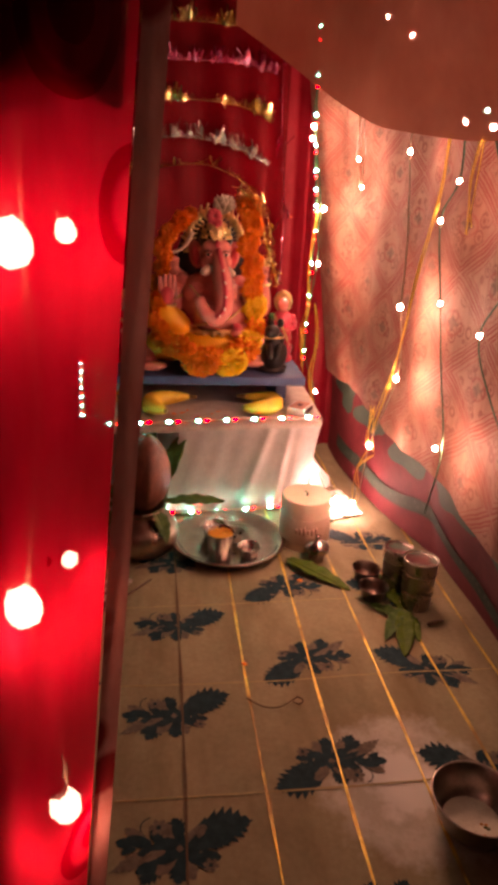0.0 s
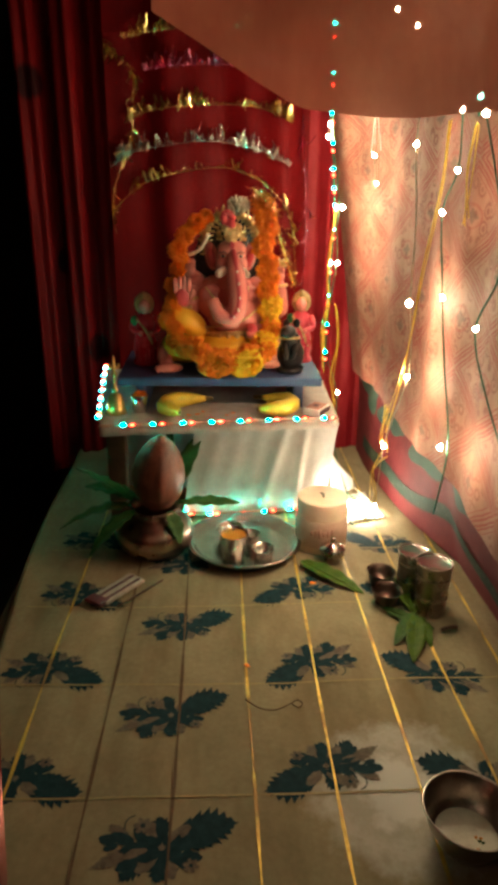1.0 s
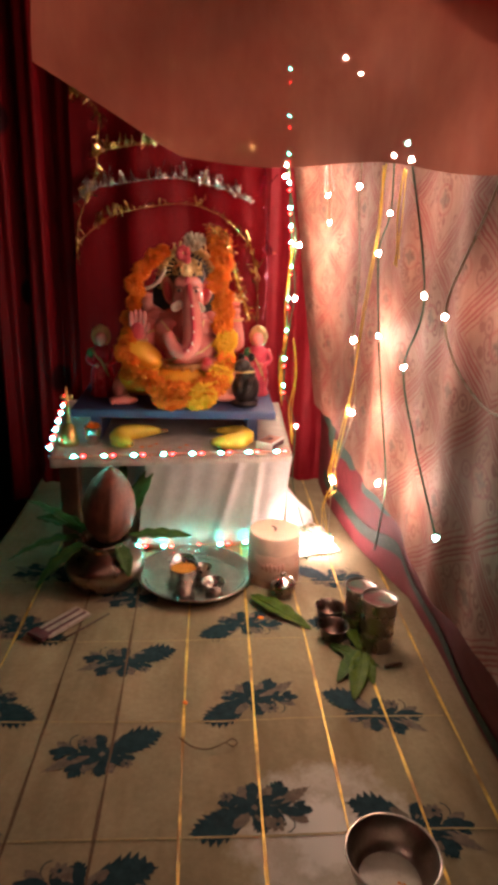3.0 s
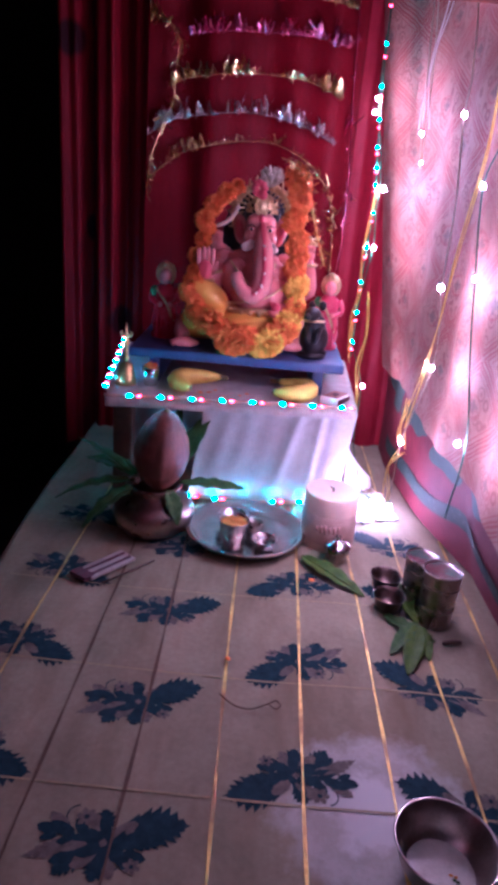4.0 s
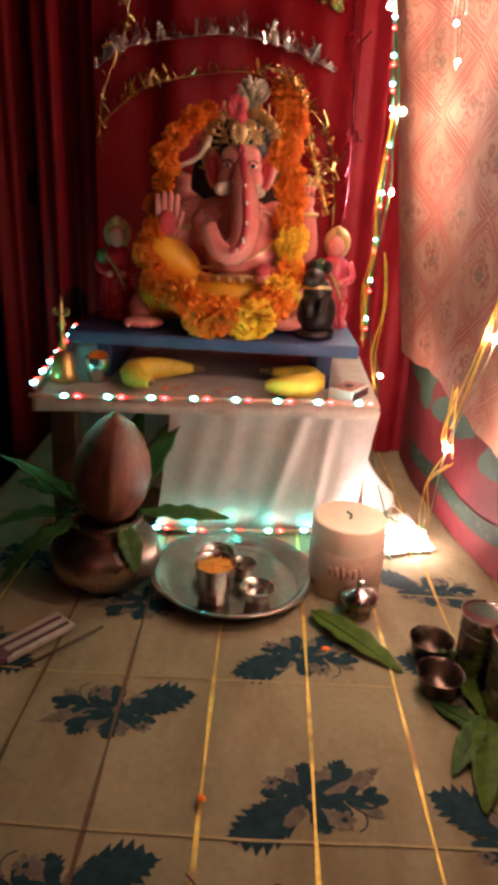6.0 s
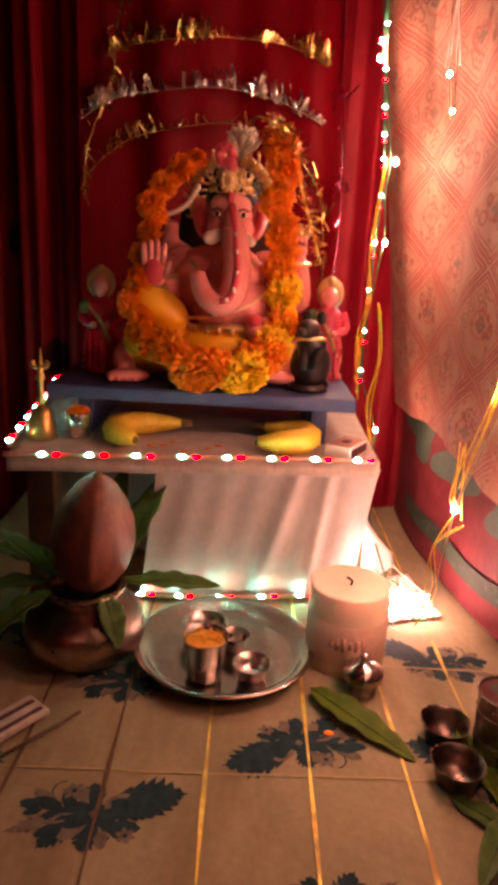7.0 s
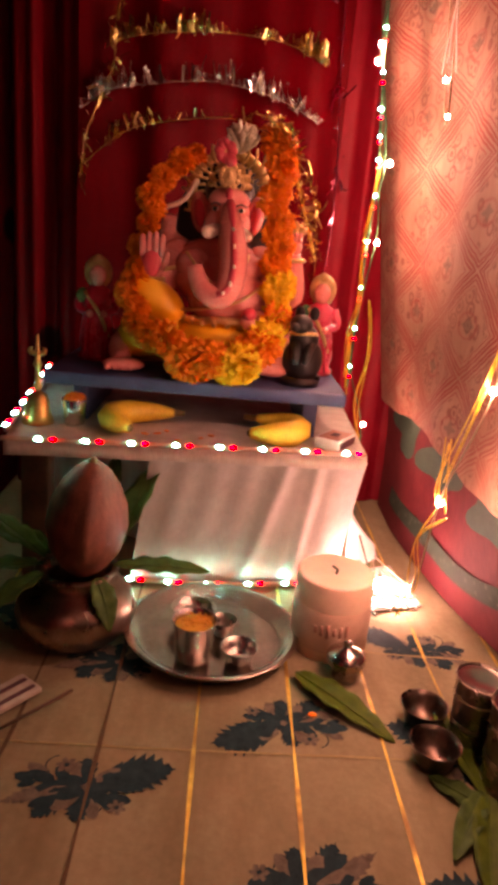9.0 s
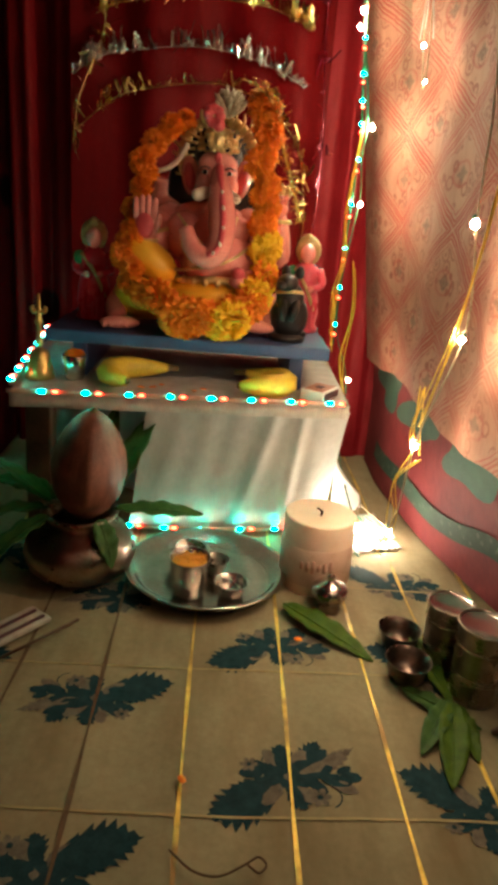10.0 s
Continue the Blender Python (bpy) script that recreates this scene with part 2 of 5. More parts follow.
leaf_mat = plain("mango_leaf", (0.020, 0.06, 0.014), (0.06, 0.12, 0.025), 0.58, 0, 60, 700, 0.25)
leaf_light = plain("young_leaf", (0.030, 0.066, 0.004), (0.072, 0.125, 0.009), 0.58, 0, 60, 700, 0.25)
wax = plain("candle_wax", (0.72, 0.51, 0.37), (0.82, 0.63, 0.48), 0.5, 0, 30, 500, 0.1, sub=0.25)
wax_band = plain("faded_candle_wrapper", (0.58, 0.37, 0.27), (0.70, 0.49, 0.38), 0.5, 0, 45, 500, 0.1)
wax_bar = plain("faded_print", (0.42, 0.20, 0.15), (0.52, 0.28, 0.21), 0.6)
for lm in (leaf_mat, leaf_light):
    lm.node_tree.nodes["Principled BSDF"].inputs["Specular IOR Level"].default_value = 0.18
soot = plain("soot", (0.02, 0.015, 0.012), (0.05, 0.04, 0.03), 0.9)
blue_paint = plain("blue_painted_wood", (0.022, 0.045, 0.13), (0.05, 0.085, 0.20), 0.5, 0, 30, 500, 0.25)
banana_skin = plain("banana_skin", (0.60, 0.38, 0.03), (0.84, 0.60, 0.06), 0.5, 0, 40, 300, 0.1)
banana_tip = plain("banana_tip", (0.05, 0.03, 0.012), (0.20, 0.13, 0.03), 0.7, 0, 90)
marigold_o = plain("orange_marigold", (0.80, 0.16, 0.005), (0.95, 0.30, 0.010), 0.7, 0, 70, 500, 0.1, sub=0.1)
marigold_y = plain("yellow_marigold", (0.90, 0.48, 0.01), (0.98, 0.66, 0.04), 0.7, 0, 70, 500, 0.1, sub=0.1)
skin_pink = plain("glossy_pink_paint", (0.72, 0.20, 0.17), (0.88, 0.36, 0.31), 0.24, 0, 20, 400, 0.03, 1.0)
skin_rose = plain("rose_paint", (0.55, 0.05, 0.07), (0.70, 0.11, 0.12), 0.32, 0, 30, 400, 0.05, 0.4)
dhoti = plain("yellow_paint", (0.92, 0.42, 0.02), (0.98, 0.56, 0.045), 0.45, 0, 30, 400, 0.1, 0.2)
gilt = plain("gold_paint", (0.66, 0.46, 0.18), (0.90, 0.70, 0.36), 0.32, 0.8, 60, 500, 0.5)
hair_gold = plain("dull_gold_paint", (0.40, 0.24, 0.09), (0.66, 0.45, 0.20), 0.36, 0.25, 60, 500, 0.5)
ivory = plain("ivory_paint", (0.70, 0.58, 0.46), (0.85, 0.74, 0.60), 0.35)
black_paint = plain("black_paint", (0.008, 0.007, 0.007), (0.025, 0.02, 0.02), 0.35, 0, 30, 300, 0.1)
crimson_paint = plain("crimson_paint", (0.50, 0.012, 0.025), (0.70, 0.03, 0.06), 0.28, 0, 40, 400, 0.1, 0.5)
magenta_paint = plain("pink_red_paint", (0.62, 0.05, 0.09), (0.78, 0.11, 0.16), 0.28, 0, 40, 400, 0.1, 0.5)
green_paint = plain("green_paint", (0.01, 0.10, 0.03), (0.03, 0.22, 0.07), 0.4)
plume = plain("pale_feather_plume", (0.22, 0.18, 0.10), (0.62, 0.54, 0.40), 0.6, 0, 120, 500, 0.6)
foil_silver = plain("silver_foil", (0.55, 0.56, 0.53), (0.80, 0.80, 0.76), 0.22, 1.0, 50, 300, 0.1)
foil_gold = plain("gold_foil", (0.62, 0.46, 0.16), (0.85, 0.68, 0.32), 0.22, 1.0, 50, 300, 0.1)
foil_pink = plain("pink_foil", (0.70, 0.16, 0.30), (0.85, 0.30, 0.45), 0.22, 1.0, 50, 300, 0.1)
paper = plain("white_paper", (0.70, 0.68, 0.63), (0.82, 0.80, 0.76), 0.8, 0, 40, 700, 0.2)
worn_card = plain("worn_card", (0.30, 0.25, 0.20), (0.48, 0.42, 0.35), 0.8, 0, 60, 700, 0.2)
box_red = plain("matchbox_card", (0.42, 0.16, 0.11), (0.60, 0.32, 0.24), 0.7, 0, 80, 700, 0.2)
box_dark = plain("dark_card", (0.05, 0.015, 0.02), (0.12, 0.03, 0.04), 0.6, 0, 80, 700, 0.2)
milk = plain("milk_residue", (0.55, 0.52, 0.40), (0.72, 0.69, 0.56), 0.3, 0, 60, 400, 0.1)
turmeric = plain("turmeric_rice", (0.60, 0.20, 0.02), (0.80, 0.36, 0.04), 0.8, 0, 300, 900, 0.8)
wire_green = plain("green_wire", (0.01, 0.06, 0.03), (0.02, 0.12, 0.06), 0.4)
wire_clear = plain("clear_wire", (0.30, 0.22, 0.14), (0.45, 0.34, 0.22), 0.3)
wire_pale = plain("pale_wire", (0.55, 0.48, 0.44), (0.70, 0.62, 0.57), 0.4)
ribbon_gold = plain("gold_ribbon", (0.70, 0.40, 0.03), (0.90, 0.62, 0.08), 0.35, 0.35, 80, 500, 0.2)
strip_tape = plain("led_tape", (0.40, 0.22, 0.15), (0.60, 0.38, 0.28), 0.4, 0, 80)
warm_glow = glow("warm_bulb", (1.0, 0.75, 0.50), 760 * BULB_WATT)
big_glow = glow("bright_bulb", (1.0, 0.75, 0.50), 2500 * BULB_WATT)
white_glow = glow("white_bulb", (1.0, 0.86, 0.68), 360 * BULB_WATT)
veiled_glow = glow("veiled_bulb", (1.0, 0.72, 0.46), 58 * BULB_WATT)
teal_glow = glow("teal_bulb", (0.25, 1.0, 0.75), 110 * BULB_WATT)
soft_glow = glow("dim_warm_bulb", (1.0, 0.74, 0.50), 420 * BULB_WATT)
red_glow = glow("red_led", (1.0, 0.012, 0.006), 120 * LED_WATT)
teal_led = glow("teal_led", (0.006, 1.0, 0.72), 300 * LED_WATT)

# ---- mesh helpers ----


def part(name, bm, material, parent=None, label="", smooth=True, m=None):
    """Link a bmesh as one mesh object, under its thing if given."""
    me = bpy.data.meshes.new(name)
    bm.to_mesh(me)
    bm.free()
    for mt in material if isinstance(material, (list, tuple)) else (material,):
        me.materials.append(mt)
    if smooth:
        me.shade_smooth()
    ob = new(name, me)
    if parent is not None:
        ob.parent = parent
    if m is not None:
        ob.matrix_basis = m
    if label:
        ob["label"] = label
    return ob


def empty(name, m, label, category, group="", kind=""):
    ob = new(name)
    ob.empty_display_size = 0.02
    ob.matrix_basis = m
    return tagged(ob, label, category, group, kind)


def lathe(profile, segs=40, bm=None, mat=0, at=None, closed=False):
    """Turn a profile of (radius, height) about z."""
    bm = bm or bmesh.new()
    at = at or Matrix()
    rings = []
    for r, z in profile:
        if r < 1e-5:
            rings.append([bm.verts.new(at @ Vector((0, 0, z)))])
        else:
            rings.append([bm.verts.new(at @ Vector((r * math.cos(2 * math.pi * i / segs), r * math.sin(2 * math.pi * i / segs), z))) for i in range(segs)])
    for a, b in zip(rings, rings[1:]):
        for i in range(segs):
            j = (i + 1) % segs
            q = [a[i % len(a)], a[j % len(a)], b[j % len(b)], b[i % len(b)]]
            q = list(dict.fromkeys(q))
            if len(q) > 2:
                bm.faces.new(q).material_index = mat
    return bm


def tube(points, radius, segs=8, bm=None, mat=0, flat=1.0):
    """A tube along points; radius is a number or one per point."""
    bm = bm or bmesh.new()
    pts = [Vector(p) for p in points]
    n = len(pts)
    rad = radius if isinstance(radius, (list, tuple)) else [radius] * n
    rings, side = [], None
    for i, p in enumerate(pts):
        d = (pts[min(i + 1, n - 1)] - pts[max(i - 1, 0)]).normalized()
        if side is None:
            side = d.orthogonal().normalized()
        side = (side - d * side.dot(d)).normalized()
        up = d.cross(side)
        rings.append([bm.verts.new(p + rad[i] * (math.cos(a) * side + flat * math.sin(a) * up)) for a in [2 * math.pi * k / segs for k in range(segs)]])
    for a, b in zip(rings, rings[1:]):
        for k in range(segs):
            bm.faces.new((a[k], a[(k + 1) % segs], b[(k + 1) % segs], b[k])).material_index = mat
    bm.faces.new(rings[0][::-1]).material_index = mat
    bm.faces.new(rings[-1]).material_index = mat
    return bm


def curve(keys, n=24):
    """A smooth line of n points through the key points."""
    k = [Vector(p) for p in keys]
    k = [2 * k[0] - k[1]] + k + [2 * k[-1] - k[-2]]
    out = []
    spans = len(k) - 3
    for i in range(n):
        u = i / (n - 1) * spans
        s = min(int(u), spans - 1)
        f = u - s
        a, b, c, d = k[s:s + 4]
        out.append(0.5 * ((2 * b) + (c - a) * f + (2 * a - 5 * b + 4 * c - d) * f * f + (3 * b - a - 3 * c + d) * f ** 3))
    return out


def blob(bm, centre, size, mat=0, rot=(0, 0, 0), segs=20):
    """A rounded lump, size in half axes."""
    m = pose(*centre, *rot) @ Matrix.Diagonal((*size, 1))
    r = bmesh.ops.create_uvsphere(bm, u_segments=segs, v_segments=max(6, segs * 2 // 3), radius=1, matrix=m)
    for f in {f for v in r["verts"] for f in v.link_faces}:
        f.material_index = mat
    return bm


def slab(size, bevel=0.003, m=None, bm=None, mat=0, segs=2):
    bm2 = bmesh.new()
    bmesh.ops.create_cube(bm2, size=1, matrix=(m or Matrix()) @ Matrix.Diagonal((*size, 1)))
    if bevel:
        bmesh.ops.bevel(bm2, geom=bm2.edges[:], offset=bevel, segments=segs, affect="EDGES", profile=0.6)
    for f in bm2.faces:
        f.material_index = mat
    if bm is None:
        return bm2
    me = bpy.data.meshes.new("scratch")
    bm2.to_mesh(me)
    bm2.free()
    bm.from_mesh(me)
    bpy.data.meshes.remove(me)
    return bm


def sheet(fn, nu, nv, bm=None, mat=0):
    """A surface from fn(u, v), both 0 to 1."""
    bm = bm or bmesh.new()
    g = [[bm.verts.new(fn(i / nu, j / nv)) for j in range(nv + 1)] for i in range(nu + 1)]
    for i in range(nu):
        for j in range(nv):
            bm.faces.new((g[i][j], g[i + 1][j], g[i + 1][j + 1], g[i][j + 1])).material_index = mat
    return bm


def thick(ob, d):
    s = ob.modifiers.new("thickness", "SOLIDIFY")
    s.thickness, s.offset = d, -1
    return ob


rng = random.Random(7)

# ---- setting: dark room, platform, cloths ----


# added room shell: its near-black colour stands for the darkness around the shrine
def closed_box():
    for name, size, at in (("wall_left", (0.1, 4.6, 2.6), (-1.6, -0.4, 0.8)), ("wall_right", (0.1, 4.6, 2.6), (1.5, -0.4, 0.8)),
                           ("wall_back", (3.0, 0.1, 2.6), (-0.05, 1.85, 0.8)), ("wall_front", (3.0, 0.1, 2.6), (-0.05, -2.65, 0.8))):
        o = part(name, slab(size, 0), dark_room, None, smooth=False, m=Matrix.Translation(at))
        tagged(o, "near-black wall added for the dark around the shrine", "wall", kind="structure")
    o = part("floor", slab((3.2, 4.6, 0.1), 0), dark_room, smooth=False, m=Matrix.Translation((-0.05, -0.4, -0.55)))
    tagged(o, "near-black floor added under the platform", "floor", kind="structure")
    o = part("ceiling", slab((3.2, 4.6, 0.1), 0), dark_room, smooth=False, m=Matrix.Translation((-0.05, -0.4, 2.15)))
    tagged(o, "near-black unseen ceiling added above", "ceiling", kind="structure")


closed_box()


def cloth_z(x, y):
    """Height of the gently creased floor cloth."""
    return 0.0012 * math.sin(9 * x + 4 * y) + 0.0008 * math.sin(23 * y - 6 * x) + 0.0022 * noise.noise((x * 6, y * 6, 0.3)) + 0.0011 * noise.noise((x * 22, y * 13, 1.7))


def left_edge(y):
    return -0.452 - 0.06 * max(0, y) - 0.012 * math.sin(5 * y)


def right_edge(y):
    return 0.285 + 0.012 * math.sin(7 * y)


platform = empty("platform_table", Matrix.Translation((-0.08, 0.05, -0.5)), "low dark wooden platform under the cream cloth", "platform")
part("platform_top", slab((0.80, 1.86, 0.04), 0.004), wood_dark, platform, m=Matrix.Translation((0, 0, 0.472)))
for sx in (-0.36, 0.36):
    for sy in (-0.85, 0.85):
        part("leg", slab((0.05, 0.05, 0.452), 0.004), wood_dark, platform, m=Matrix.Translation((sx, sy, 0.226)))


def floor_cloth_fn(u, v):
    y = -0.90 + 1.80 * v
    lo, hi = left_edge(y), right_edge(y) + 0.10
    # the last strip on the open side hangs down
    if u < 0.08:
        d = (0.08 - u) / 0.08
        return Vector((lo - 0.012 * math.sin(d * 1.5) - 0.004 * d * math.sin(31 * y), y, cloth_z(lo, y) - 0.20 * d * d - 0.02 * d))
    x = lo + (hi - lo) * (u - 0.08) / 0.92
    return Vector((x, y, cloth_z(x, y)))


floor_cloth = part("floor_cloth", sheet(floor_cloth_fn, 80, 150), cream)
tagged(floor_cloth, "cream cotton cloth with teal block-printed flowers and gold stripes", "cloth")


def flat_shape(bm, outline, z=0.0, mat=0):
    c = sum((Vector(p) for p in outline), Vector((0, 0))) / len(outline)
    cv = bm.verts.new((c.x, c.y, z))
    vs = [bm.verts.new((p[0], p[1], z)) for p in outline]
    for a, b in zip(vs, vs[1:] + vs[:1]):
        bm.faces.new((cv, a, b)).material_index = mat


def frond(bm, a, b, width, teeth=7, z=0.0, mat=0, bend=0.0):
    """A feathery leaf from a to b: a thin spine with pointed leaflets."""
    a, b = Vector(a), Vector(b)
    d = b - a
    s = Vector((-d.y, d.x)).normalized()
    f = d.normalized()

    def mid(u):
        return a + d * u + s * bend * math.sin(u * math.pi)
    for k in range(teeth):
        u = (k + 0.4) / teeth
        w = width * (0.16 + 0.98 * math.sin(min(1, u * 0.9 + 0.12) * math.pi))
        for sg in (1, -1):
            p = mid(u + (0.02 if sg > 0 else 0))
            way = (s * sg * 0.80 + f * 0.62).normalized()
            side_way = Vector((-way.y, way.x))
            wd = d.length / teeth * 0.62
            o = [p, p + way * w * 0.45 + side_way * wd, p + way * w, p + way * w * 0.45 - side_way * wd]
            flat_shape(bm, o, z + 0.00003 * k, mat)
    n = 8
    up = [mid(i / n) + s * width * 0.50 * math.sin(math.pi * (0.10 + 0.86 * i / n)) for i in range(n + 1)]
    dn = [mid(i / n) - s * width * 0.50 * math.sin(math.pi * (0.10 + 0.86 * i / n)) for i in range(n, -1, -1)]
    flat_shape(bm, [mid(0)] + up[1:] + [mid(1.1)] + dn[1:], z + 0.0002, mat)


def oval(c, r, ratio=1.0, turn=0.0, n=14, wob=0.12):
    return [(c[0] + r * (1 + wob * math.sin(3 * k + c[0] * 900)) * (math.cos(a) * math.cos(turn) - ratio * math.sin(a) * math.sin(turn)),
             c[1] + r * (1 + wob * math.sin(3 * k + c[0] * 900)) * (math.cos(a) * math.sin(turn) + ratio * math.sin(a) * math.cos(turn)))
            for k, a in enumerate([2 * math.pi * i / n for i in range(n)])]


def motif():
    """One block-printed spray: two fern fronds, a rosette, side buds."""
    bm = bmesh.new()
    frond(bm, (-0.004, -0.003), (-0.068, -0.031), 0.026, 7, 0.0, 0, 0.004)
    frond(bm, (-0.010, 0.000), (-0.050, -0.008), 0.013, 6, 0.0001, 0, 0.004)
    frond(bm, (0.006, 0.006), (0.036, 0.036), 0.016, 6, 0.0, 0, -0.004)
    frond(bm, (0.012, 0.004), (0.066, 0.026), 0.011, 7, 0.0001, 1, -0.003)
    frond(bm, (0.002, -0.006), (0.010, -0.032), 0.012, 5, 0.0001, 0)
    frond(bm, (-0.002, 0.006), (0.002, 0.036), 0.013, 5, 0.0001, 0)
    # broad leaves and blossoms
    for c, rr, turn, mt in (((0.030, 0.004), 0.015, 0.3, 0), ((0.044, -0.006), 0.014, -0.3, 0), ((0.026, -0.010), 0.012, -0.9, 0), ((-0.018, 0.012), 0.013, 2.4, 0), ((-0.030, 0.008), 0.011, 2.9, 0), ((0.054, 0.004), 0.008, 0.4, 0)):
        flat_shape(bm, oval(c, rr, 0.48, turn, 16, 0.06), 0.0003, mt)
    for c, rr, mt in (((0.002, 0.001), 0.013, 0), ((0.026, -0.022), 0.010, 1), ((-0.030, 0.018), 0.008, 1)):
        for k in range(6):
            a = k * math.pi / 3 + c[0] * 40
            flat_shape(bm, oval((c[0] + 0.62 * rr * math.cos(a), c[1] + 0.58 * rr * math.sin(a)), rr * 0.42, 0.7, a, 10), 0.0004, mt)
        flat_shape(bm, oval(c, rr * 0.28, 1.0, 0, 8), 0.0005, 1 - mt)
    # brown-grey shaded leaves that fill the spray
    for c, rr, turn in (((0.014, 0.018), 0.014, 0.9), ((0.040, 0.012), 0.013, 0.2), ((0.012, -0.016), 0.015, -0.7), ((-0.014, -0.016), 0.013, -2.4), ((0.050, -0.014), 0.012, -0.5), ((-0.010, 0.022), 0.012, 1.9)):
        flat_shape(bm, oval(c, rr, 0.5, turn, 16, 0.08), 0.00025, 1)
    for c, rr, turn in (((0.036, 0.022), 0.009, 0.7), ((0.058, -0.004), 0.010, -0.1), ((0.014, 0.010), 0.012, 0.5), ((0.016, -0.004), 0.012, 0.0), ((-0.010, 0.008), 0.010, 2.2)):
        flat_shape(bm, oval(c, rr, 0.6, turn, 16, 0.08), 0.00035, 0)
    # thin tendrils
    for x0, y0, r0, a0 in ((-0.006, 0.018, 0.012, 0.4), (0.040, 0.014, 0.010, 2.2), (0.034, -0.022, 0.011, -1.4)):
        for k in range(9):
            a = a0 + 0.28 * k
            p, q = Vector((x0 + r0 * math.cos(a), y0 + r0 * math.sin(a))), Vector((x0 + r0 * math.cos(a + 0.3), y0 + r0 * math.sin(a + 0.3)))
            n = Vector((math.cos(a), math.sin(a))) * 0.0007
            flat_shape(bm, [p - n, q - n, q + n, p + n], 0.0002, 0)
    bmesh.ops.recalc_face_normals(bm, faces=bm.faces)
    for f in bm.faces:
        if f.normal.z < 0:
            f.normal_flip()
    me = bpy.data.meshes.new("printed_flower")
    bm.to_mesh(me)
    bm.free()
    me.materials.append(print_teal)
    me.materials.append(print_grey)
    return me


motif_mesh = motif()


def lay_print(x, y, turn, mirror=1):
    me = motif_mesh.copy()
    m = pose(x, y, 0, 0, 0, turn) @ Matrix.Diagonal((mirror, 1, 1, 1))
    for v in me.vertices:
        p = m @ v.co
        v.co = (p.x, p.y, cloth_z(p.x, p.y) + 0.0006 + v.co.z * 0.4)
    if mirror < 0:
        me.flip_normals()
    ob = new("printed_flower", me)
    ob.parent = floor_cloth
    return ob


for cx, y0, turn, mir in ((-0.362, 0.325, 4, -1), (-0.190, 0.236, 176, 1), (-0.008, 0.149, 2, 1), (0.168, 0.302, 176, -1)):
    for k in range(6):
        yy = y0 - 0.184 * k
        if yy > -0.8:
            lay_print(cx + 0.004 * math.sin(k * 2.1), yy, turn + 5 * math.sin(k * 1.7 + cx * 9), mir)


def stripe(x, width, mat, y0=-0.88, y1=0.86):
    def fn(u, v):
        y = y0 + (y1 - y0) * v
        xx = x + 0.0025 * math.sin(5 * y + x * 20) + (u - 0.5) * width * (0.8 + 0.3 * math.sin(37 * y + x * 11))
        return Vector((xx, y, cloth_z(xx, y) + 0.0013))
    return part("gold_stripe", sheet(fn, 1, 160), mat, floor_cloth)


for sx, mt in ((-0.368, zari), (-0.277, thread), (-0.187, thread), (-0.094, zari), (0.0, zari), (0.091, zari), (0.180, zari), (0.268, zari)):
    stripe(sx, 0.0042, mt)
for yy in (0.105, -0.075, -0.255, 0.285):
    def fn(u, v, yy=yy):
        x = -0.44 + 0.70 * u
        y = yy + 0.002 * math.sin(9 * x) + (v - 0.5) * 0.0026
        return Vector((x, y, cloth_z(x, y) + 0.0010))
    part("cross_thread", sheet(fn, 60, 1), faint_thread, floor_cloth)

# ---- curtains ----


def back_fn(u, v):
    # runs along the back, then turns the corner towards the wall cloth
    s = u * 1.02
    if s > 0.86:
        x, y = 0.22 + (s - 0.86), 0.81
    elif s < 0.50:
        x, y = -0.43 + s, 0.86
    else:
        a = (s - 0.50) / 0.36
        x, y = 0.07 + 0.15 * a, 0.86 - 0.05 * a
    z = 0.0 + 1.30 * v
    f = 0.012 * math.sin(s * 34 + 1.2 * math.sin(s * 9)) + 0.004 * math.sin(s * 71 + 2 * z)
    return Vector((x, y - f - 0.012 * noise.noise((s * 5, z * 2, 0)), z))


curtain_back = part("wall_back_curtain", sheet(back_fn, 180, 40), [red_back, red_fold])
# corner faces take the brighter satin: lamp light there is put into the colour
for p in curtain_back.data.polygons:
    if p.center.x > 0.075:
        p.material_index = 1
tagged(curtain_back, "deep red satin curtain hung behind the shrine", "curtain", kind="structure")


side_red, qt, qb, qtr, qcol = fabric("red_satin_dark_print", (0.11, 0.0015, 0.003), (0.18, 0.003, 0.005), 0.05, 1500, 0.6, 10.0, 0.0, 0.12)
qv = qt.nodes.new("ShaderNodeTexVoronoi")
qv.inputs["Scale"].default_value = 5.5
qtc = qt.nodes.new("ShaderNodeTexCoord")
qt.links.new(qtc.outputs["Object"], qv.inputs["Vector"])
recolour(qt, qb, qtr, mixc(qt, ramp(qt, qv.outputs["Distance"], [(0.16, (1, 1, 1)), (0.22, (0, 0, 0))]).outputs[0], qcol, (0.02, 0.001, 0.002)))


def left_fn(u, v):
    s = u * 0.24
    z = -0.05 + 1.35 * v
    return Vector((-0.565 + s * 0.8, 0.80 - 0.02 * math.sin(s * 60) - 0.010 * math.sin(s * 130 + z), z))


side = part("side_curtain", sheet(left_fn, 60, 30), side_red)
tagged(side, "dark red satin curtain hanging in folds in shadow", "curtain")


def sari_fn(u, v):
    y = -1.00 + 1.785 * u
    z = 0.224 + 1.0 * v + 0.008 * math.sin(y * 15)
    f = 0.005 * math.sin(y * 22 + 2 * z) + 0.003 * math.sin(y * 55 - 3 * z)
    wrap = min(1, max(0, (y - 0.40) / 0.38))
    lean = -0.125 * min(1, v * 1.25) * wrap * wrap * (3 - 2 * wrap)
    return Vector((0.201 + f * 0.7 + lean, y, z))


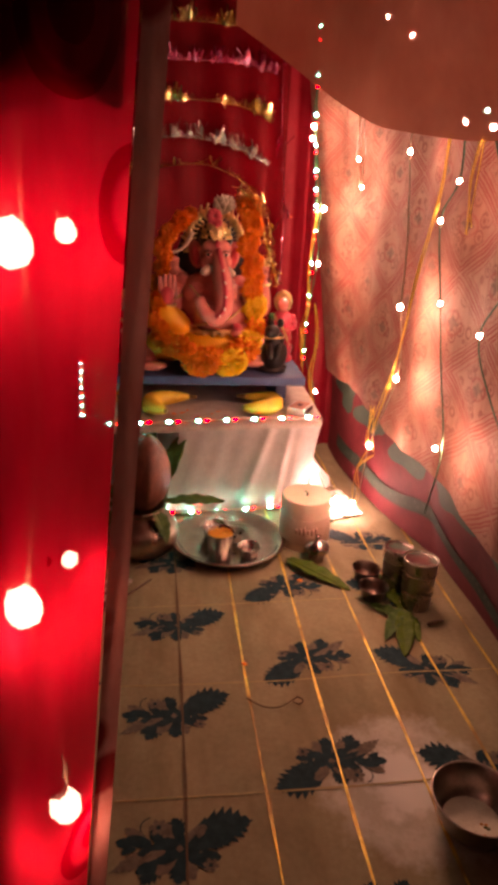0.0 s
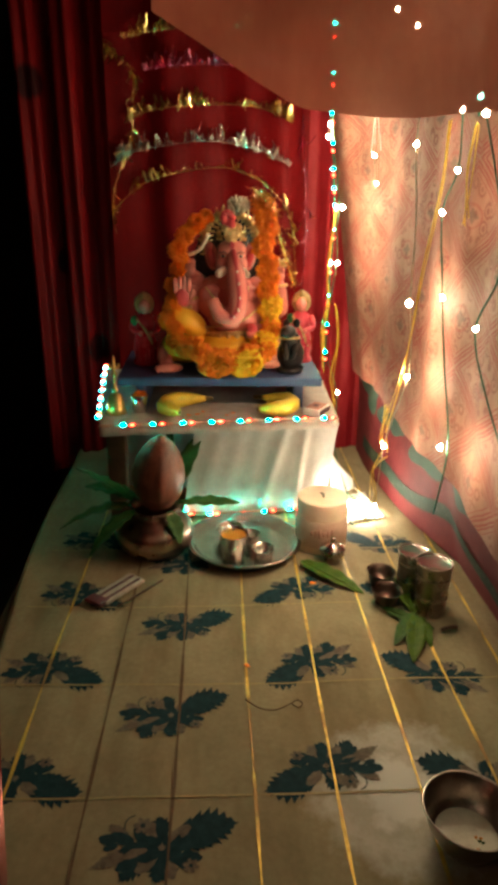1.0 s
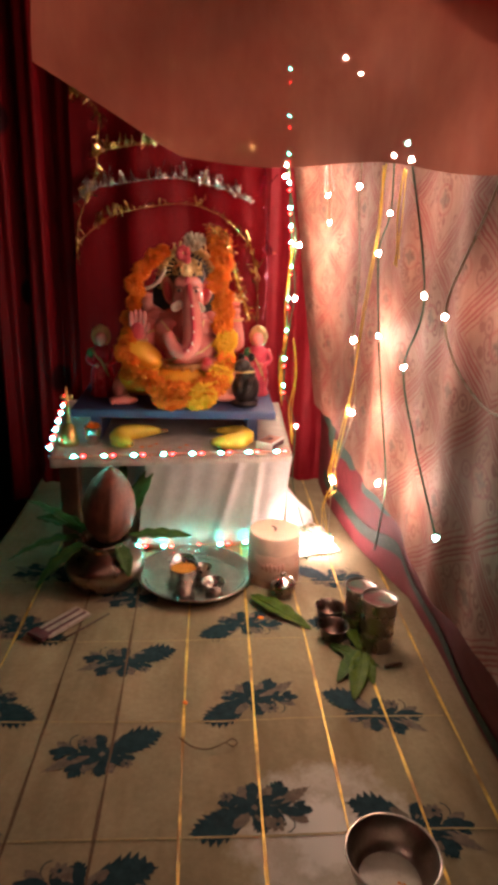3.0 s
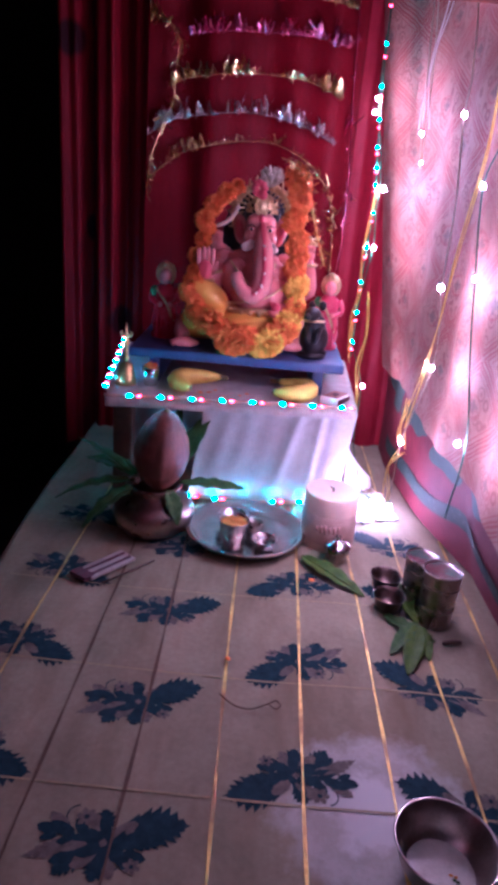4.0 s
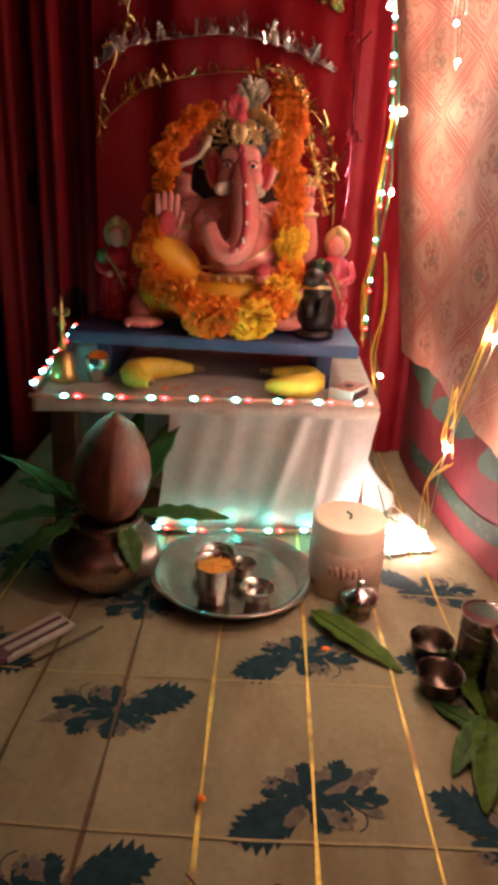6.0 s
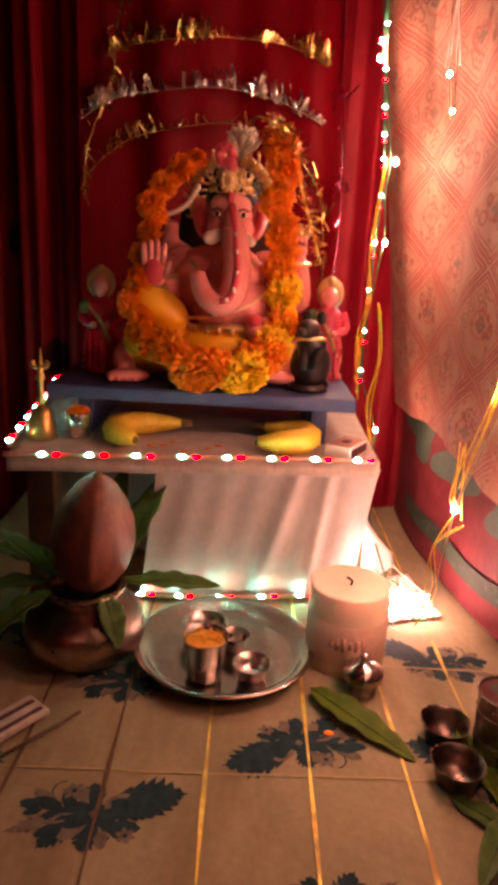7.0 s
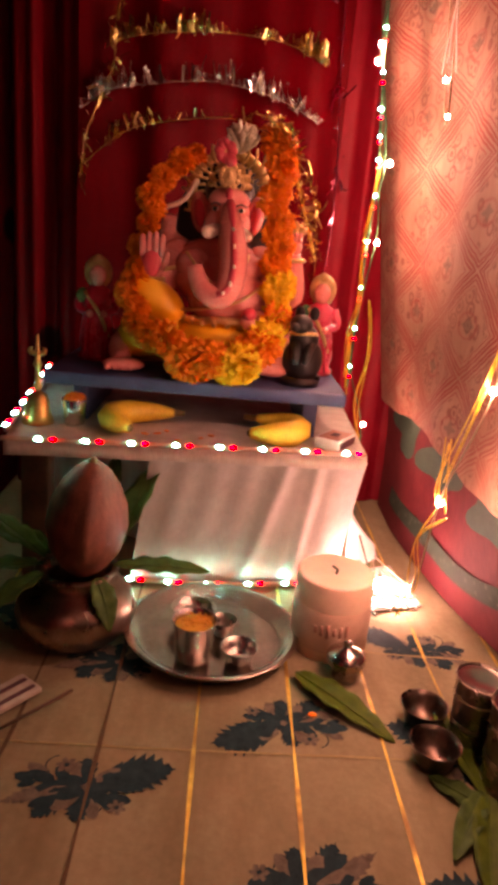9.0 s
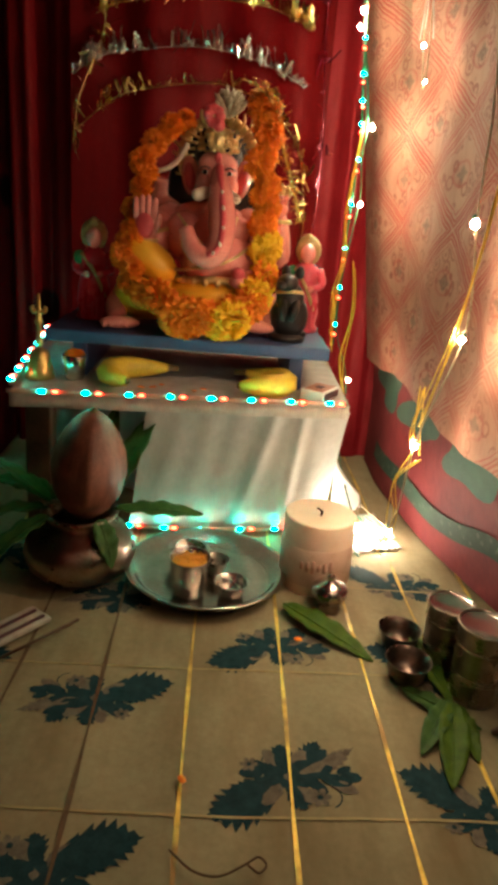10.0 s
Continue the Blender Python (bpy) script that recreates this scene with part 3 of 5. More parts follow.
wall_sari = part("wall_cloth", sheet(sari_fn, 150, 60), sari)
tagged(wall_sari, "pale salmon sari with red lattice print hung as a wall", "wall cloth", kind="structure")


def border_point(y, w):
    """w: 0 at the platform, 1 under the wall cloth."""
    f = 0.006 * math.sin(y * 26 + 3 * w) * (0.2 + w) + 0.004 * noise.noise((y * 12, w * 5, 2)) * w
    k = min(1, max(0, (y - 0.22) / 0.50))
    foot = 0.298 - 0.078 * k * (2 - k)
    return Vector((foot + (0.219 - foot) * w + f, y, 0.004 + 0.27 * w))


def border_fn(u, v):
    return border_point(-1.0 + 1.795 * u, v)


border = part("border_cloth", sheet(border_fn, 160, 16), border_red)
tagged(border, "red sari border with green woven band, hanging to the platform", "cloth")


def band_fn(u, v):
    y = -1.0 + 1.70 * u
    p = border_point(y, 0.19 + 0.13 * math.exp(-((y - 0.22) / 0.10) ** 2) - 0.10 * min(1, max(0, 0.05 - y) * 5) - 0.03 + 0.115 * v)
    return p + Vector((-0.003, 0, 0))


part("woven_band", sheet(band_fn, 170, 5), border_green, border, "green woven band with pale figures")
for k in range(8):
    def patch_fn(u, v, k=k):
        a, r = u * 2 * math.pi, v
        wob = 1 + 0.22 * math.sin(2 * a + k * 2) + 0.18 * math.sin(3 * a + k) + 0.12 * math.sin(5 * a + 2 * k)
        return border_point(0.66 - 0.19 * k + 0.080 * r * wob * math.cos(a), 0.70 + 0.15 * r * wob * math.sin(a) - 0.06 * r * wob * math.cos(a)) + Vector((-0.0016, 0, 0.0004))
    part("green_figure", sheet(patch_fn, 36, 4), teal_patch, border, "green printed figure")


def entry_fn(u, v):
    x = -0.80 + 0.578 * u
    z = -0.45 + 1.75 * v
    fold = 0.011 * math.sin(x * 62) * (0.4 + 0.6 * u) + 0.010 * math.sin(x * 150 + z)
    x2 = x - 0.001 + 0.081 * (z - 0.5) * u
    return Vector((x2, -0.590 - fold, z))


entry = part("entry_curtain", sheet(lambda u, v: entry_fn(0.987 * u, v), 120, 50), red_entry)
tagged(entry, "translucent red printed curtain drawn aside at the entrance", "curtain")


def hem_fn(u, v):
    p = entry_fn(0.986 + 0.014 * u, v)
    return p + Vector((0.0015, -0.0025 - 0.0015 * math.sin(u * 3.1) + 0.0008 * math.sin(v * 90), 0))


def band_top_fn(u, v):
    low = 0.636 + 0.012 * u + 0.003 * math.sin(u * 40)
    z = low + (1.29 - low) * v
    p = entry_fn(0.978 * u, (z + 0.45) / 1.75)
    return p + Vector((0, 0.004, 0))


part("upper_band", sheet(band_top_fn, 110, 16), red_back, entry, "opaque dark red band across the top")
part("hem", sheet(hem_fn, 8, 120), hem_pale, entry, "pale printed hem strip")


def valance_fn(u, v):
    # sagging sheer strip across the canopy, caught up at one end
    x = -0.170 + 0.36 * u
    low = 0.667 + 0.004 * math.sin(x * 40) + 1.1 * max(0, -0.085 - x) ** 1.25 + 0.05 * max(0, x - 0.02)
    z = low + (1.16 - low) * v
    return Vector((x + 0.01 * v, -0.38 + 0.022 * math.sin(x * 22 + 3 * v) + 0.03 * v + 0.014 * math.sin((x - z) * 30), z))


valance = part("valance", sheet(valance_fn, 100, 40), sheer)
tagged(valance, "sheer salmon cloth sagging across the top of the entrance", "valance")


def lining_fn(u, v):
    x = -0.02 + 0.21 * u
    low = 0.690 + 0.115 * (1 - u) + 0.004 * math.sin(x * 60)
    z = low + (1.16 - low) * v
    p = valance_fn((x + 0.170) / 0.36, max(0, (z - 0.667) / 0.49))
    return Vector((x, p.y + 0.012, z))


part("second_layer", sheet(lining_fn, 40, 24), red_fold, valance, "darker red second layer of cloth")


def canopy_fn(u, v):
    x, y = -0.46 + 0.70 * u, -0.58 + 1.46 * v
    return Vector((x, y, 1.22 - 0.06 * math.sin(u * math.pi) * math.sin(v * math.pi * 3) ** 2))


canopy = part("ceiling_canopy", sheet(canopy_fn, 30, 50), red_back)
tagged(canopy, "dark red cloth canopy above the shrine", "canopy", kind="structure")

# ---- shelf with drape and light strip ----

SHELF = 0.232
FL, FR, BR, BL = Vector((-0.345, 0.312)), Vector((0.088, 0.360)), Vector((0.100, 0.73)), Vector((-0.395, 0.72))
shelf = empty("low_table", Matrix.Translation((-0.14, 0.53, 0)), "low table covered with worn white cloth, front draped", "table")
inv = Matrix.Translation((0.14, -0.53, 0))


def shelf_fn(u, v):
    p = FL.lerp(FR, u).lerp(BL.lerp(BR, u), v)
    return Vector((p.x, p.y, SHELF + 0.0015 * noise.noise((p.x * 25, p.y * 25, 1))))


bm = sheet(shelf_fn, 50, 40)
bm.transform(inv)
thick(part("tabletop", bm, top_cloth, shelf), 0.018)
for lx, ly in ((-0.33, 0.40), (0.06, 0.45), (0.07, 0.69), (-0.36, 0.68)):
    part("leg", slab((0.035, 0.035, 0.214), 0.003), wood_dark, shelf, m=Matrix.Translation((lx + 0.14, ly - 0.53, 0.107)))


def drape_fn(u, v):
    # v: 0 top, 1 bottom; slopes back to the platform
    x = -0.178 + 0.268 * u - 0.030 * v * (1 - u) + 0.010 * v * u
    y0 = FL.lerp(FR, (x - FL.x) / (FR.x - FL.x)).y
    y = y0 + 0.004 + 0.085 * v ** 0.8
    if u > 0.86:
        y += (u - 0.86) / 0.14 * 0.20
        x = 0.092 - 0.005 * v + 0.01 * (u - 0.86)
    crease = 0.003 * v * math.sin(u * 9 + 1) + 0.0008 * math.sin(u * 43 + 4 * v) + 0.004 * max(0, 1 - abs(u - 0.50 - 0.14 * (1 - v)) * 20) + 0.004 * max(0, 1 - abs(u - 0.74 - 0.04 * (1 - v)) * 26)
    return Vector((x, y - crease, SHELF - 0.012 - (SHELF - 0.016) * v))


bm = sheet(drape_fn, 90, 40)
bm.transform(inv)
part("drape", bm, white_cloth, shelf, "white cotton drape with soft creases")


def rear_fn(u, v):
    x = -0.37 + 0.22 * u
    return Vector((x, 0.56 + 0.01 * math.sin(x * 70), (SHELF - 0.02) * (1 - v) + 0.004))


bm = sheet(rear_fn, 30, 8)
bm.transform(inv)
part("inner_cloth", bm, white_cloth, shelf)


def led_shape(mat, r):
    bm = bmesh.new()
    blob(bm, (0, 0, 0), (r, r * 0.55, r * 0.55), 0, (0, 0, 0), 10)
    me = bpy.data.meshes.new("lamp")
    bm.to_mesh(me)
    bm.free()
    me.materials.append(mat)
    me.shade_smooth()
    return me


teal_lamp, red_lamp = led_shape(teal_led, 0.0042), led_shape(red_glow, 0.0036)


def led_run(name, pts, off, stops, label, thick_=0.0035, tape=strip_tape, size=1.0):
    """A flexible strip: at each stop (0 to 1) a teal lamp with a red one beside it."""
    strip = empty(name, Matrix.Translation(pts[0]), label, "light strip", "shrine light strips")
    o = Vector(pts[0])
    line = [p - o for p in curve(pts, 60)]
    part("tape", tube(line, thick_, 6), tape, strip)
    length = sum((b - a).length for a, b in zip(line, line[1:]))
    for u in stops:
        for me, du in ((teal_lamp, 0.0), (red_lamp, 0.016 / length)):
            k = min(0.999, u + du) * 59
            i = int(k)
            ob = new("lamp", me)
            ob.parent = strip
            ob.matrix_basis = Matrix.Translation(line[i].lerp(line[i + 1], k - i) + Vector(off)) @ Matrix.Scale(size, 4)
    return strip


led_run("light_strip", [(FL.x, FL.y - 0.008, 0.236), (-0.13, 0.330, 0.236), (FR.x - 0.004, FR.y - 0.006, 0.236)], (0, -0.003, 0.0015), [0.098 + 0.1205 * k for k in range(8)], "lit colour-changing light strip along the front table edge")
led_run("light_strip", [(-0.349, 0.335, 0.237), (-0.372, 0.52, 0.238), (-0.392, 0.70, 0.246)], (-0.002, -0.002, 0.003), [0.03 + 0.15 * k for k in range(7)], "lit colour-changing light strip along the side table edge")
led_run("light_strip", [(-0.215, 0.408, 0.012), (-0.10, 0.412, 0.011), (0.03, 0.430, 0.012)], (0, -0.003, 0.002), [0.04, 0.27, 0.50, 0.73, 0.93], "lit colour-changing light strip at the foot of the drape")

# ---- blue board and statues ----

BOARD = 0.298
board = empty("low_stool", Matrix.Translation((-0.132, 0.515, SHELF)), "small blue painted wooden stool on the table", "stool")
part("seat", slab((0.385, 0.225, 0.017), 0.003), blue_paint, board, m=Matrix.Translation((0, 0, BOARD - SHELF - 0.0085)))
for sx in (-0.15, 0.15):
    part("foot_rail", slab((0.02, 0.19, BOARD - SHELF - 0.0175), 0.002), blue_paint, board, m=Matrix.Translation((sx, 0.005, (BOARD - SHELF - 0.0175) / 2)))


def taper(r0, r1, n):
    return [r0 + (r1 - r0) * k / (n - 1) for k in range(n)]


def seated_statue():
    """Painted plaster figure with a trunk, one mesh."""
    bm = bmesh.new()
    S, R, Y, G, I, K, P = range(7)      # pink, rose, yellow, gilt, ivory, black, plume
    # seat, lap and folded legs under the yellow cloth
    blob(bm, (-0.020, 0.0, 0.034), (0.105, 0.066, 0.036), Y)
    blob(bm, (-0.085, -0.030, 0.042), (0.058, 0.045, 0.034), Y, (0, -6, 25))
    blob(bm, (0.050, -0.030, 0.040), (0.045, 0.042, 0.032), Y, (0, 8, -25))
    blob(bm, (-0.006, -0.046, 0.050), (0.060, 0.040, 0.024), Y, (0, -3, 0))
    # shins and feet
    tube(curve([(-0.120, -0.030, 0.040), (-0.132, -0.058, 0.024), (-0.124, -0.078, 0.012)], 8), taper(0.022, 0.012, 8), 12, bm, S)
    blob(bm, (-0.122, -0.086, 0.009), (0.028, 0.015, 0.009), S, (0, 0, 12))
    for k in range(4):
        blob(bm, (-0.141 + 0.010 * k, -0.098 + 0.0015 * k, 0.007), (0.0048, 0.006, 0.0052), S, segs=8)
    tube(curve([(0.088, -0.02, 0.040), (0.092, -0.050, 0.026), (0.074, -0.066, 0.016)], 8), taper(0.020, 0.011, 8), 12, bm, S)
    blob(bm, (0.070, -0.070, 0.014), (0.024, 0.014, 0.009), S)
    # chest, belly, shoulders
    blob(bm, (-0.012, -0.004, 0.142), (0.062, 0.042, 0.036), S)
    blob(bm, (-0.010, -0.014, 0.122), (0.060, 0.046, 0.040), S)
    blob(bm, (0.010, -0.026, 0.098), (0.060, 0.050, 0.040), S)
    blob(bm, (-0.040, -0.030, 0.140), (0.027, 0.022, 0.022), S)
    blob(bm, (0.026, -0.030, 0.140), (0.025, 0.022, 0.022), S)
    blob(bm, (-0.066, 0.0, 0.148), (0.024, 0.025, 0.024), S)
    blob(bm, (0.047, 0.0, 0.148), (0.024, 0.025, 0.024), S)
    # gilt waist band, sacred thread, armlets
    tube([(0.008 + 0.061 * math.cos(q), -0.026 + 0.053 * math.sin(q), 0.072 + 0.003 * math.sin(3 * q)) for q in [math.pi + 0.2 + k * 0.17 for k in range(17)]], 0.0050, 8, bm, G)
    for k in range(9):
        q = math.pi + 0.5 + k * 0.27
        blob(bm, (0.008 + 0.064 * math.cos(q), -0.026 + 0.056 * math.sin(q), 0.071), (0.0048, 0.0036, 0.0058), G, segs=8)
    tube(curve([(-0.060, -0.062, 0.082), (-0.024, -0.070, 0.087), (0.020, -0.078, 0.100), (0.052, -0.056, 0.122)], 16), 0.0021, 6, bm, G)
    tube(curve([(0.030, -0.052, 0.158), (0.024, -0.066, 0.140), (0.006, -0.078, 0.112)], 12), 0.0018, 6, bm, G)
    tube(curve([(-0.052, -0.044, 0.156), (-0.034, -0.056, 0.136), (-0.016, -0.066, 0.120)], 12), 0.0022, 6, bm, G)
    # yellow shawl over the arm and knee
    blob(bm, (-0.088, -0.054, 0.094), (0.043, 0.028, 0.024), Y, (0, 30, 0))
    blob(bm, (-0.108, -0.048, 0.103), (0.024, 0.024, 0.018), Y, (0, 20, 0))
    # raised arm, open rose palm, fingers
    tube(curve([(-0.068, -0.004, 0.146), (-0.082, -0.018, 0.116), (-0.091, -0.040, 0.104), (-0.094, -0.050, 0.122)], 12), taper(0.023, 0.013, 12), 12, bm, S)
    blob(bm, (-0.0945, -0.054, 0.137), (0.0165, 0.0095, 0.0200), S)
    blob(bm, (-0.0950, -0.0590, 0.137), (0.0130, 0.0065, 0.0170), R)
    for k in range(4):
        x, top = -0.1065 + 0.0076 * k, 0.179 - 0.0032 * abs(k - 1.6)
        tube([(x, -0.056, 0.146), (x + 0.0008 * (k - 1.5), -0.0565, 0.164), (x + 0.0010 * (k - 1.5), -0.0555, top - 0.003), (x + 0.0010 * (k - 1.5), -0.055, top)], [0.0050, 0.0047, 0.0038, 0.0012], 8, bm, S)
    tube([(-0.083, -0.055, 0.132), (-0.0765, -0.058, 0.143), (-0.0755, -0.058, 0.152), (-0.076, -0.058, 0.155)], [0.0055, 0.0046, 0.0036, 0.001], 8, bm, S)
    tube([(-0.094 + 0.0150 * math.cos(q), -0.049 + 0.0145 * math.sin(q), 0.119) for q in [k * math.pi / 8 for k in range(17)]], 0.0028, 6, bm, G)
    tube([(-0.076 + 0.0235 * math.cos(q), -0.010 + 0.0235 * math.sin(q), 0.132 + 0.006 * math.cos(q)) for q in [k * math.pi / 8 for k in range(17)]], 0.0030, 6, bm, G)
    # lower arm with a sweet in the hand
    tube(curve([(0.050, -0.004, 0.144), (0.068, -0.020, 0.108), (0.062, -0.056, 0.082), (0.044, -0.078, 0.078)], 12), taper(0.023, 0.012, 12), 12, bm, S)
    blob(bm, (0.038, -0.084, 0.076), (0.014, 0.012, 0.011), S)
    blob(bm, (0.036, -0.088, 0.086), (0.010, 0.010, 0.009), R, segs=12)
    # rear arm, its hand lifted behind the garland
    tube(curve([(0.052, 0.012, 0.150), (0.086, 0.006, 0.108), (0.096, -0.008, 0.112), (0.093, -0.012, 0.146), (0.089, -0.014, 0.164)], 12), taper(0.019, 0.011, 12), 10, bm, S)
    tube([(0.091 + 0.014 * math.cos(q), -0.012 + 0.014 * math.sin(q), 0.157) for q in [k * math.pi / 6 for k in range(13)]], 0.0030, 6, bm, G)
    blob(bm, (0.088, -0.018, 0.174), (0.013, 0.008, 0.013), S, (0, -10, 0), 12)
    for k in range(4):
        tube([(0.079 + 0.0058 * k, -0.020, 0.180), (0.078 + 0.006 * k, -0.026, 0.190), (0.079 + 0.0055 * k, -0.030, 0.185)], [0.0036, 0.0034, 0.0024], 6, bm, S)
    for k in range(7):
        blob(bm, (0.092 + 0.010 * math.cos(k * 0.9), -0.012 + 0.005 * math.sin(k * 0.9), 0.198), (0.005, 0.0035, 0.010), G, (0, 25 * math.cos(k * 0.9), 0), 8)
    tube(curve([(-0.062, 0.015, 0.155), (-0.082, 0.015, 0.175), (-0.080, 0.006, 0.200)], 10), taper(0.017, 0.009, 10), 10, bm, S)
    tube(curve([(-0.106, 0.0, 0.208), (-0.086, -0.006, 0.210), (-0.062, -0.004, 0.222), (-0.046, 0.002, 0.248)], 14), taper(0.0022, 0.0040, 14), 8, bm, I)
    # ears, head, eyes, tusks
    for sg, cx in ((-1, -0.040), (1, 0.033)):
        blob(bm, (cx, 0.002, 0.208), (0.015, 0.007, 0.027), S, (0, sg * 12, sg * 30), 16)
        blob(bm, (cx + sg * 0.001, -0.004, 0.207), (0.009, 0.005, 0.019), R, (0, sg * 12, sg * 30), 14)
        ex = -0.0185 if sg < 0 else 0.0150
        blob(bm, (ex, -0.0400, 0.2125), (0.0050, 0.0030, 0.0028), I, (0, 0, sg * 20), 12)
        blob(bm, (ex, -0.0425, 0.2125), (0.0032, 0.0014, 0.0030), K, (0, 0, sg * 20), 10)
        tube(curve([(ex + sg * 0.007, -0.036, 0.217), (ex, -0.0415, 0.2195), (ex - sg * 0.007, -0.043, 0.217)], 7), 0.0010, 6, bm, K)
        blob(bm, ((-0.018 if sg < 0 else 0.014), -0.024, 0.196), (0.015, 0.018, 0.018), S)
    tube(curve([(-0.016, -0.038, 0.188), (-0.024, -0.054, 0.183), (-0.031, -0.062, 0.184)], 8), [0.0075, 0.0080, 0.0084, 0.0086, 0.0084, 0.0078, 0.0066, 0.0035], 12, bm, I)
    tube(curve([(0.018, -0.038, 0.186), (0.025, -0.052, 0.181), (0.030, -0.060, 0.181)], 8), [0.0068, 0.0070, 0.0070, 0.0068, 0.0064, 0.0058, 0.0048, 0.0025], 12, bm, I)
    blob(bm, (-0.002, -0.008, 0.210), (0.0295, 0.034, 0.034), S)
    blob(bm, (-0.002, -0.020, 0.224), (0.0275, 0.023, 0.018), S)
    # trunk with a rose stripe and small pale marks
    tr = curve([(-0.001, -0.034, 0.218), (0.003, -0.050, 0.196), (0.007, -0.066, 0.172), (0.010, -0.082, 0.142), (0.006, -0.092, 0.116), (-0.006, -0.097, 0.105), (-0.022, -0.097, 0.110), (-0.032, -0.093, 0.124), (-0.037, -0.089, 0.140)], 32)
    tube(tr, [0.0085 + 0.0105 * math.sin(min(1, k / 10) * 1.57) if k < 11 else 0.0190 - 0.00046 * (k - 11) for k in range(32)], 18, bm, S)
    for k in range(16):
        tube([tr[k + 4] + Vector((0.019 * math.cos(q) * (0.97 - 0.010 * k), -0.019 * math.sin(q) * (0.97 - 0.010 * k), 0)) for q in [0.5 + 0.22 * j for j in range(10)]], 0.0011, 5, bm, S)
    tube([q + Vector((0.001, -0.0040 - 0.00125 * min(k, 9) + 0.0003 * max(0, k - 9), 0.004)) for k, q in enumerate(tr[0:21])], [0.0066 - 0.0001 * k for k in range(21)], 10, bm, R)
    for k in range(5):
        c = tr[6 + 3 * k] + Vector((0.002, -0.0218 + 0.0008 * k, 0.005))
        blob(bm, c, (0.0022, 0.0012, 0.0040 if k % 2 else 0.0026), I, (0, 14 * (k % 3 - 1), 0), 8)
    blob(bm, (-0.002, -0.0435, 0.232), (0.0050, 0.0030, 0.0075), R, (0, 0, 0), 10)
    # dark hair, gilt crown front with beads
    blob(bm, (-0.002, 0.004, 0.236), (0.0335, 0.030, 0.026), K)
    blob(bm, (-0.002, -0.014, 0.252), (0.0265, 0.022, 0.021), G)
    blob(bm, (-0.003, -0.0365, 0.253), (0.0145, 0.0050, 0.0165), G, (-8, 0, 0), 14)
    for k in range(12):
        q = 2 * math.pi * k / 12
        blob(bm, (-0.003 + 0.0118 * math.cos(q), -0.0405, 0.253 + 0.0138 * math.sin(q)), (0.0034, 0.0024, 0.0036), G, segs=8)
    blob(bm, (-0.003, -0.0415, 0.253), (0.0042, 0.0024, 0.0055), G, segs=10)
    for row, (rr, zz) in enumerate(((0.0275, 0.243), (0.0270, 0.252), (0.0245, 0.261))):
        for k in range(13):
            q = math.pi * (1.0 + (k + 0.5 * (row % 2)) / 12.5)
            blob(bm, (-0.002 + rr * math.cos(q), -0.014 + 0.85 * rr * math.sin(q), zz), (0.0034, 0.0028, 0.0038), G if (k + row) % 4 else K, (0, 0, 0), 6)
    # gilt scrollwork behind the head
    for sg in (-1, 1):
        for k in range(9):
            q = 0.25 + 0.21 * k
            blob(bm, (sg * 0.052 * math.sin(q) - 0.003, 0.030, 0.235 + 0.052 * math.cos(q)), (0.0080, 0.004, 0.0080), G, (0, 0, 0), 8)
            tube(curve([(sg * 0.038 * math.sin(q), 0.026, 0.235 + 0.038 * math.cos(q)), (sg * 0.056 * math.sin(q + 0.1), 0.024, 0.235 + 0.056 * math.cos(q + 0.1)), (sg * 0.068 * math.sin(q), 0.026, 0.235 + 0.068 * math.cos(q))], 7), 0.0020, 6, bm, G)
    # pink cloth flower on the crown
    for k in range(8):
        q = k * 0.79
        blob(bm, (-0.010 + 0.008 * math.cos(q), -0.048, 0.281 + 0.0085 * math.sin(q)), (0.0075, 0.0055, 0.0065), R, (0, 20 * k, 0), 10)
    blob(bm, (-0.003, -0.050, 0.270), (0.0085, 0.006, 0.008), R, (0, 0, 0), 10)
    # plume of cream feathers
    for k in range(70):
        q = -1.3 + 2.6 * k / 69
        r = rng.uniform(0.55, 1.02)
        base = Vector((0.009, -0.014, 0.284))
        tip = base + Vector((0.026 * math.sin(q) * r, -0.028 + 0.040 * rng.random(), 0.038 * math.cos(q * 0.8) * r))
        tube(curve([base, base.lerp(tip, 0.6) + Vector((rng.uniform(-0.004, 0.004), -0.010, 0)), tip], 6), [0.002, 0.0034, 0.0042, 0.0040, 0.0028, 0.0008], 5, bm, P, 0.5)
    # plaque behind the figure
    lathe([(0, 0.0), (0.068, 0.0), (0.072, 0.006), (0.068, 0.012), (0, 0.012)], 40, bm, K, pose(-0.004, 0.055, 0.19, 90) @ Matrix.Diagonal((1.0, 1.25, 1, 1)))
    ob = part("statue", bm, [skin_pink, skin_rose, dhoti, gilt, ivory, black_paint, plume], m=pose(-0.108, 0.522, BOARD + 0.001, 0, 0, 0))
    return tagged(ob, "glossy pink painted seated statue with trunk and gold crown", "statue")


seated_statue()


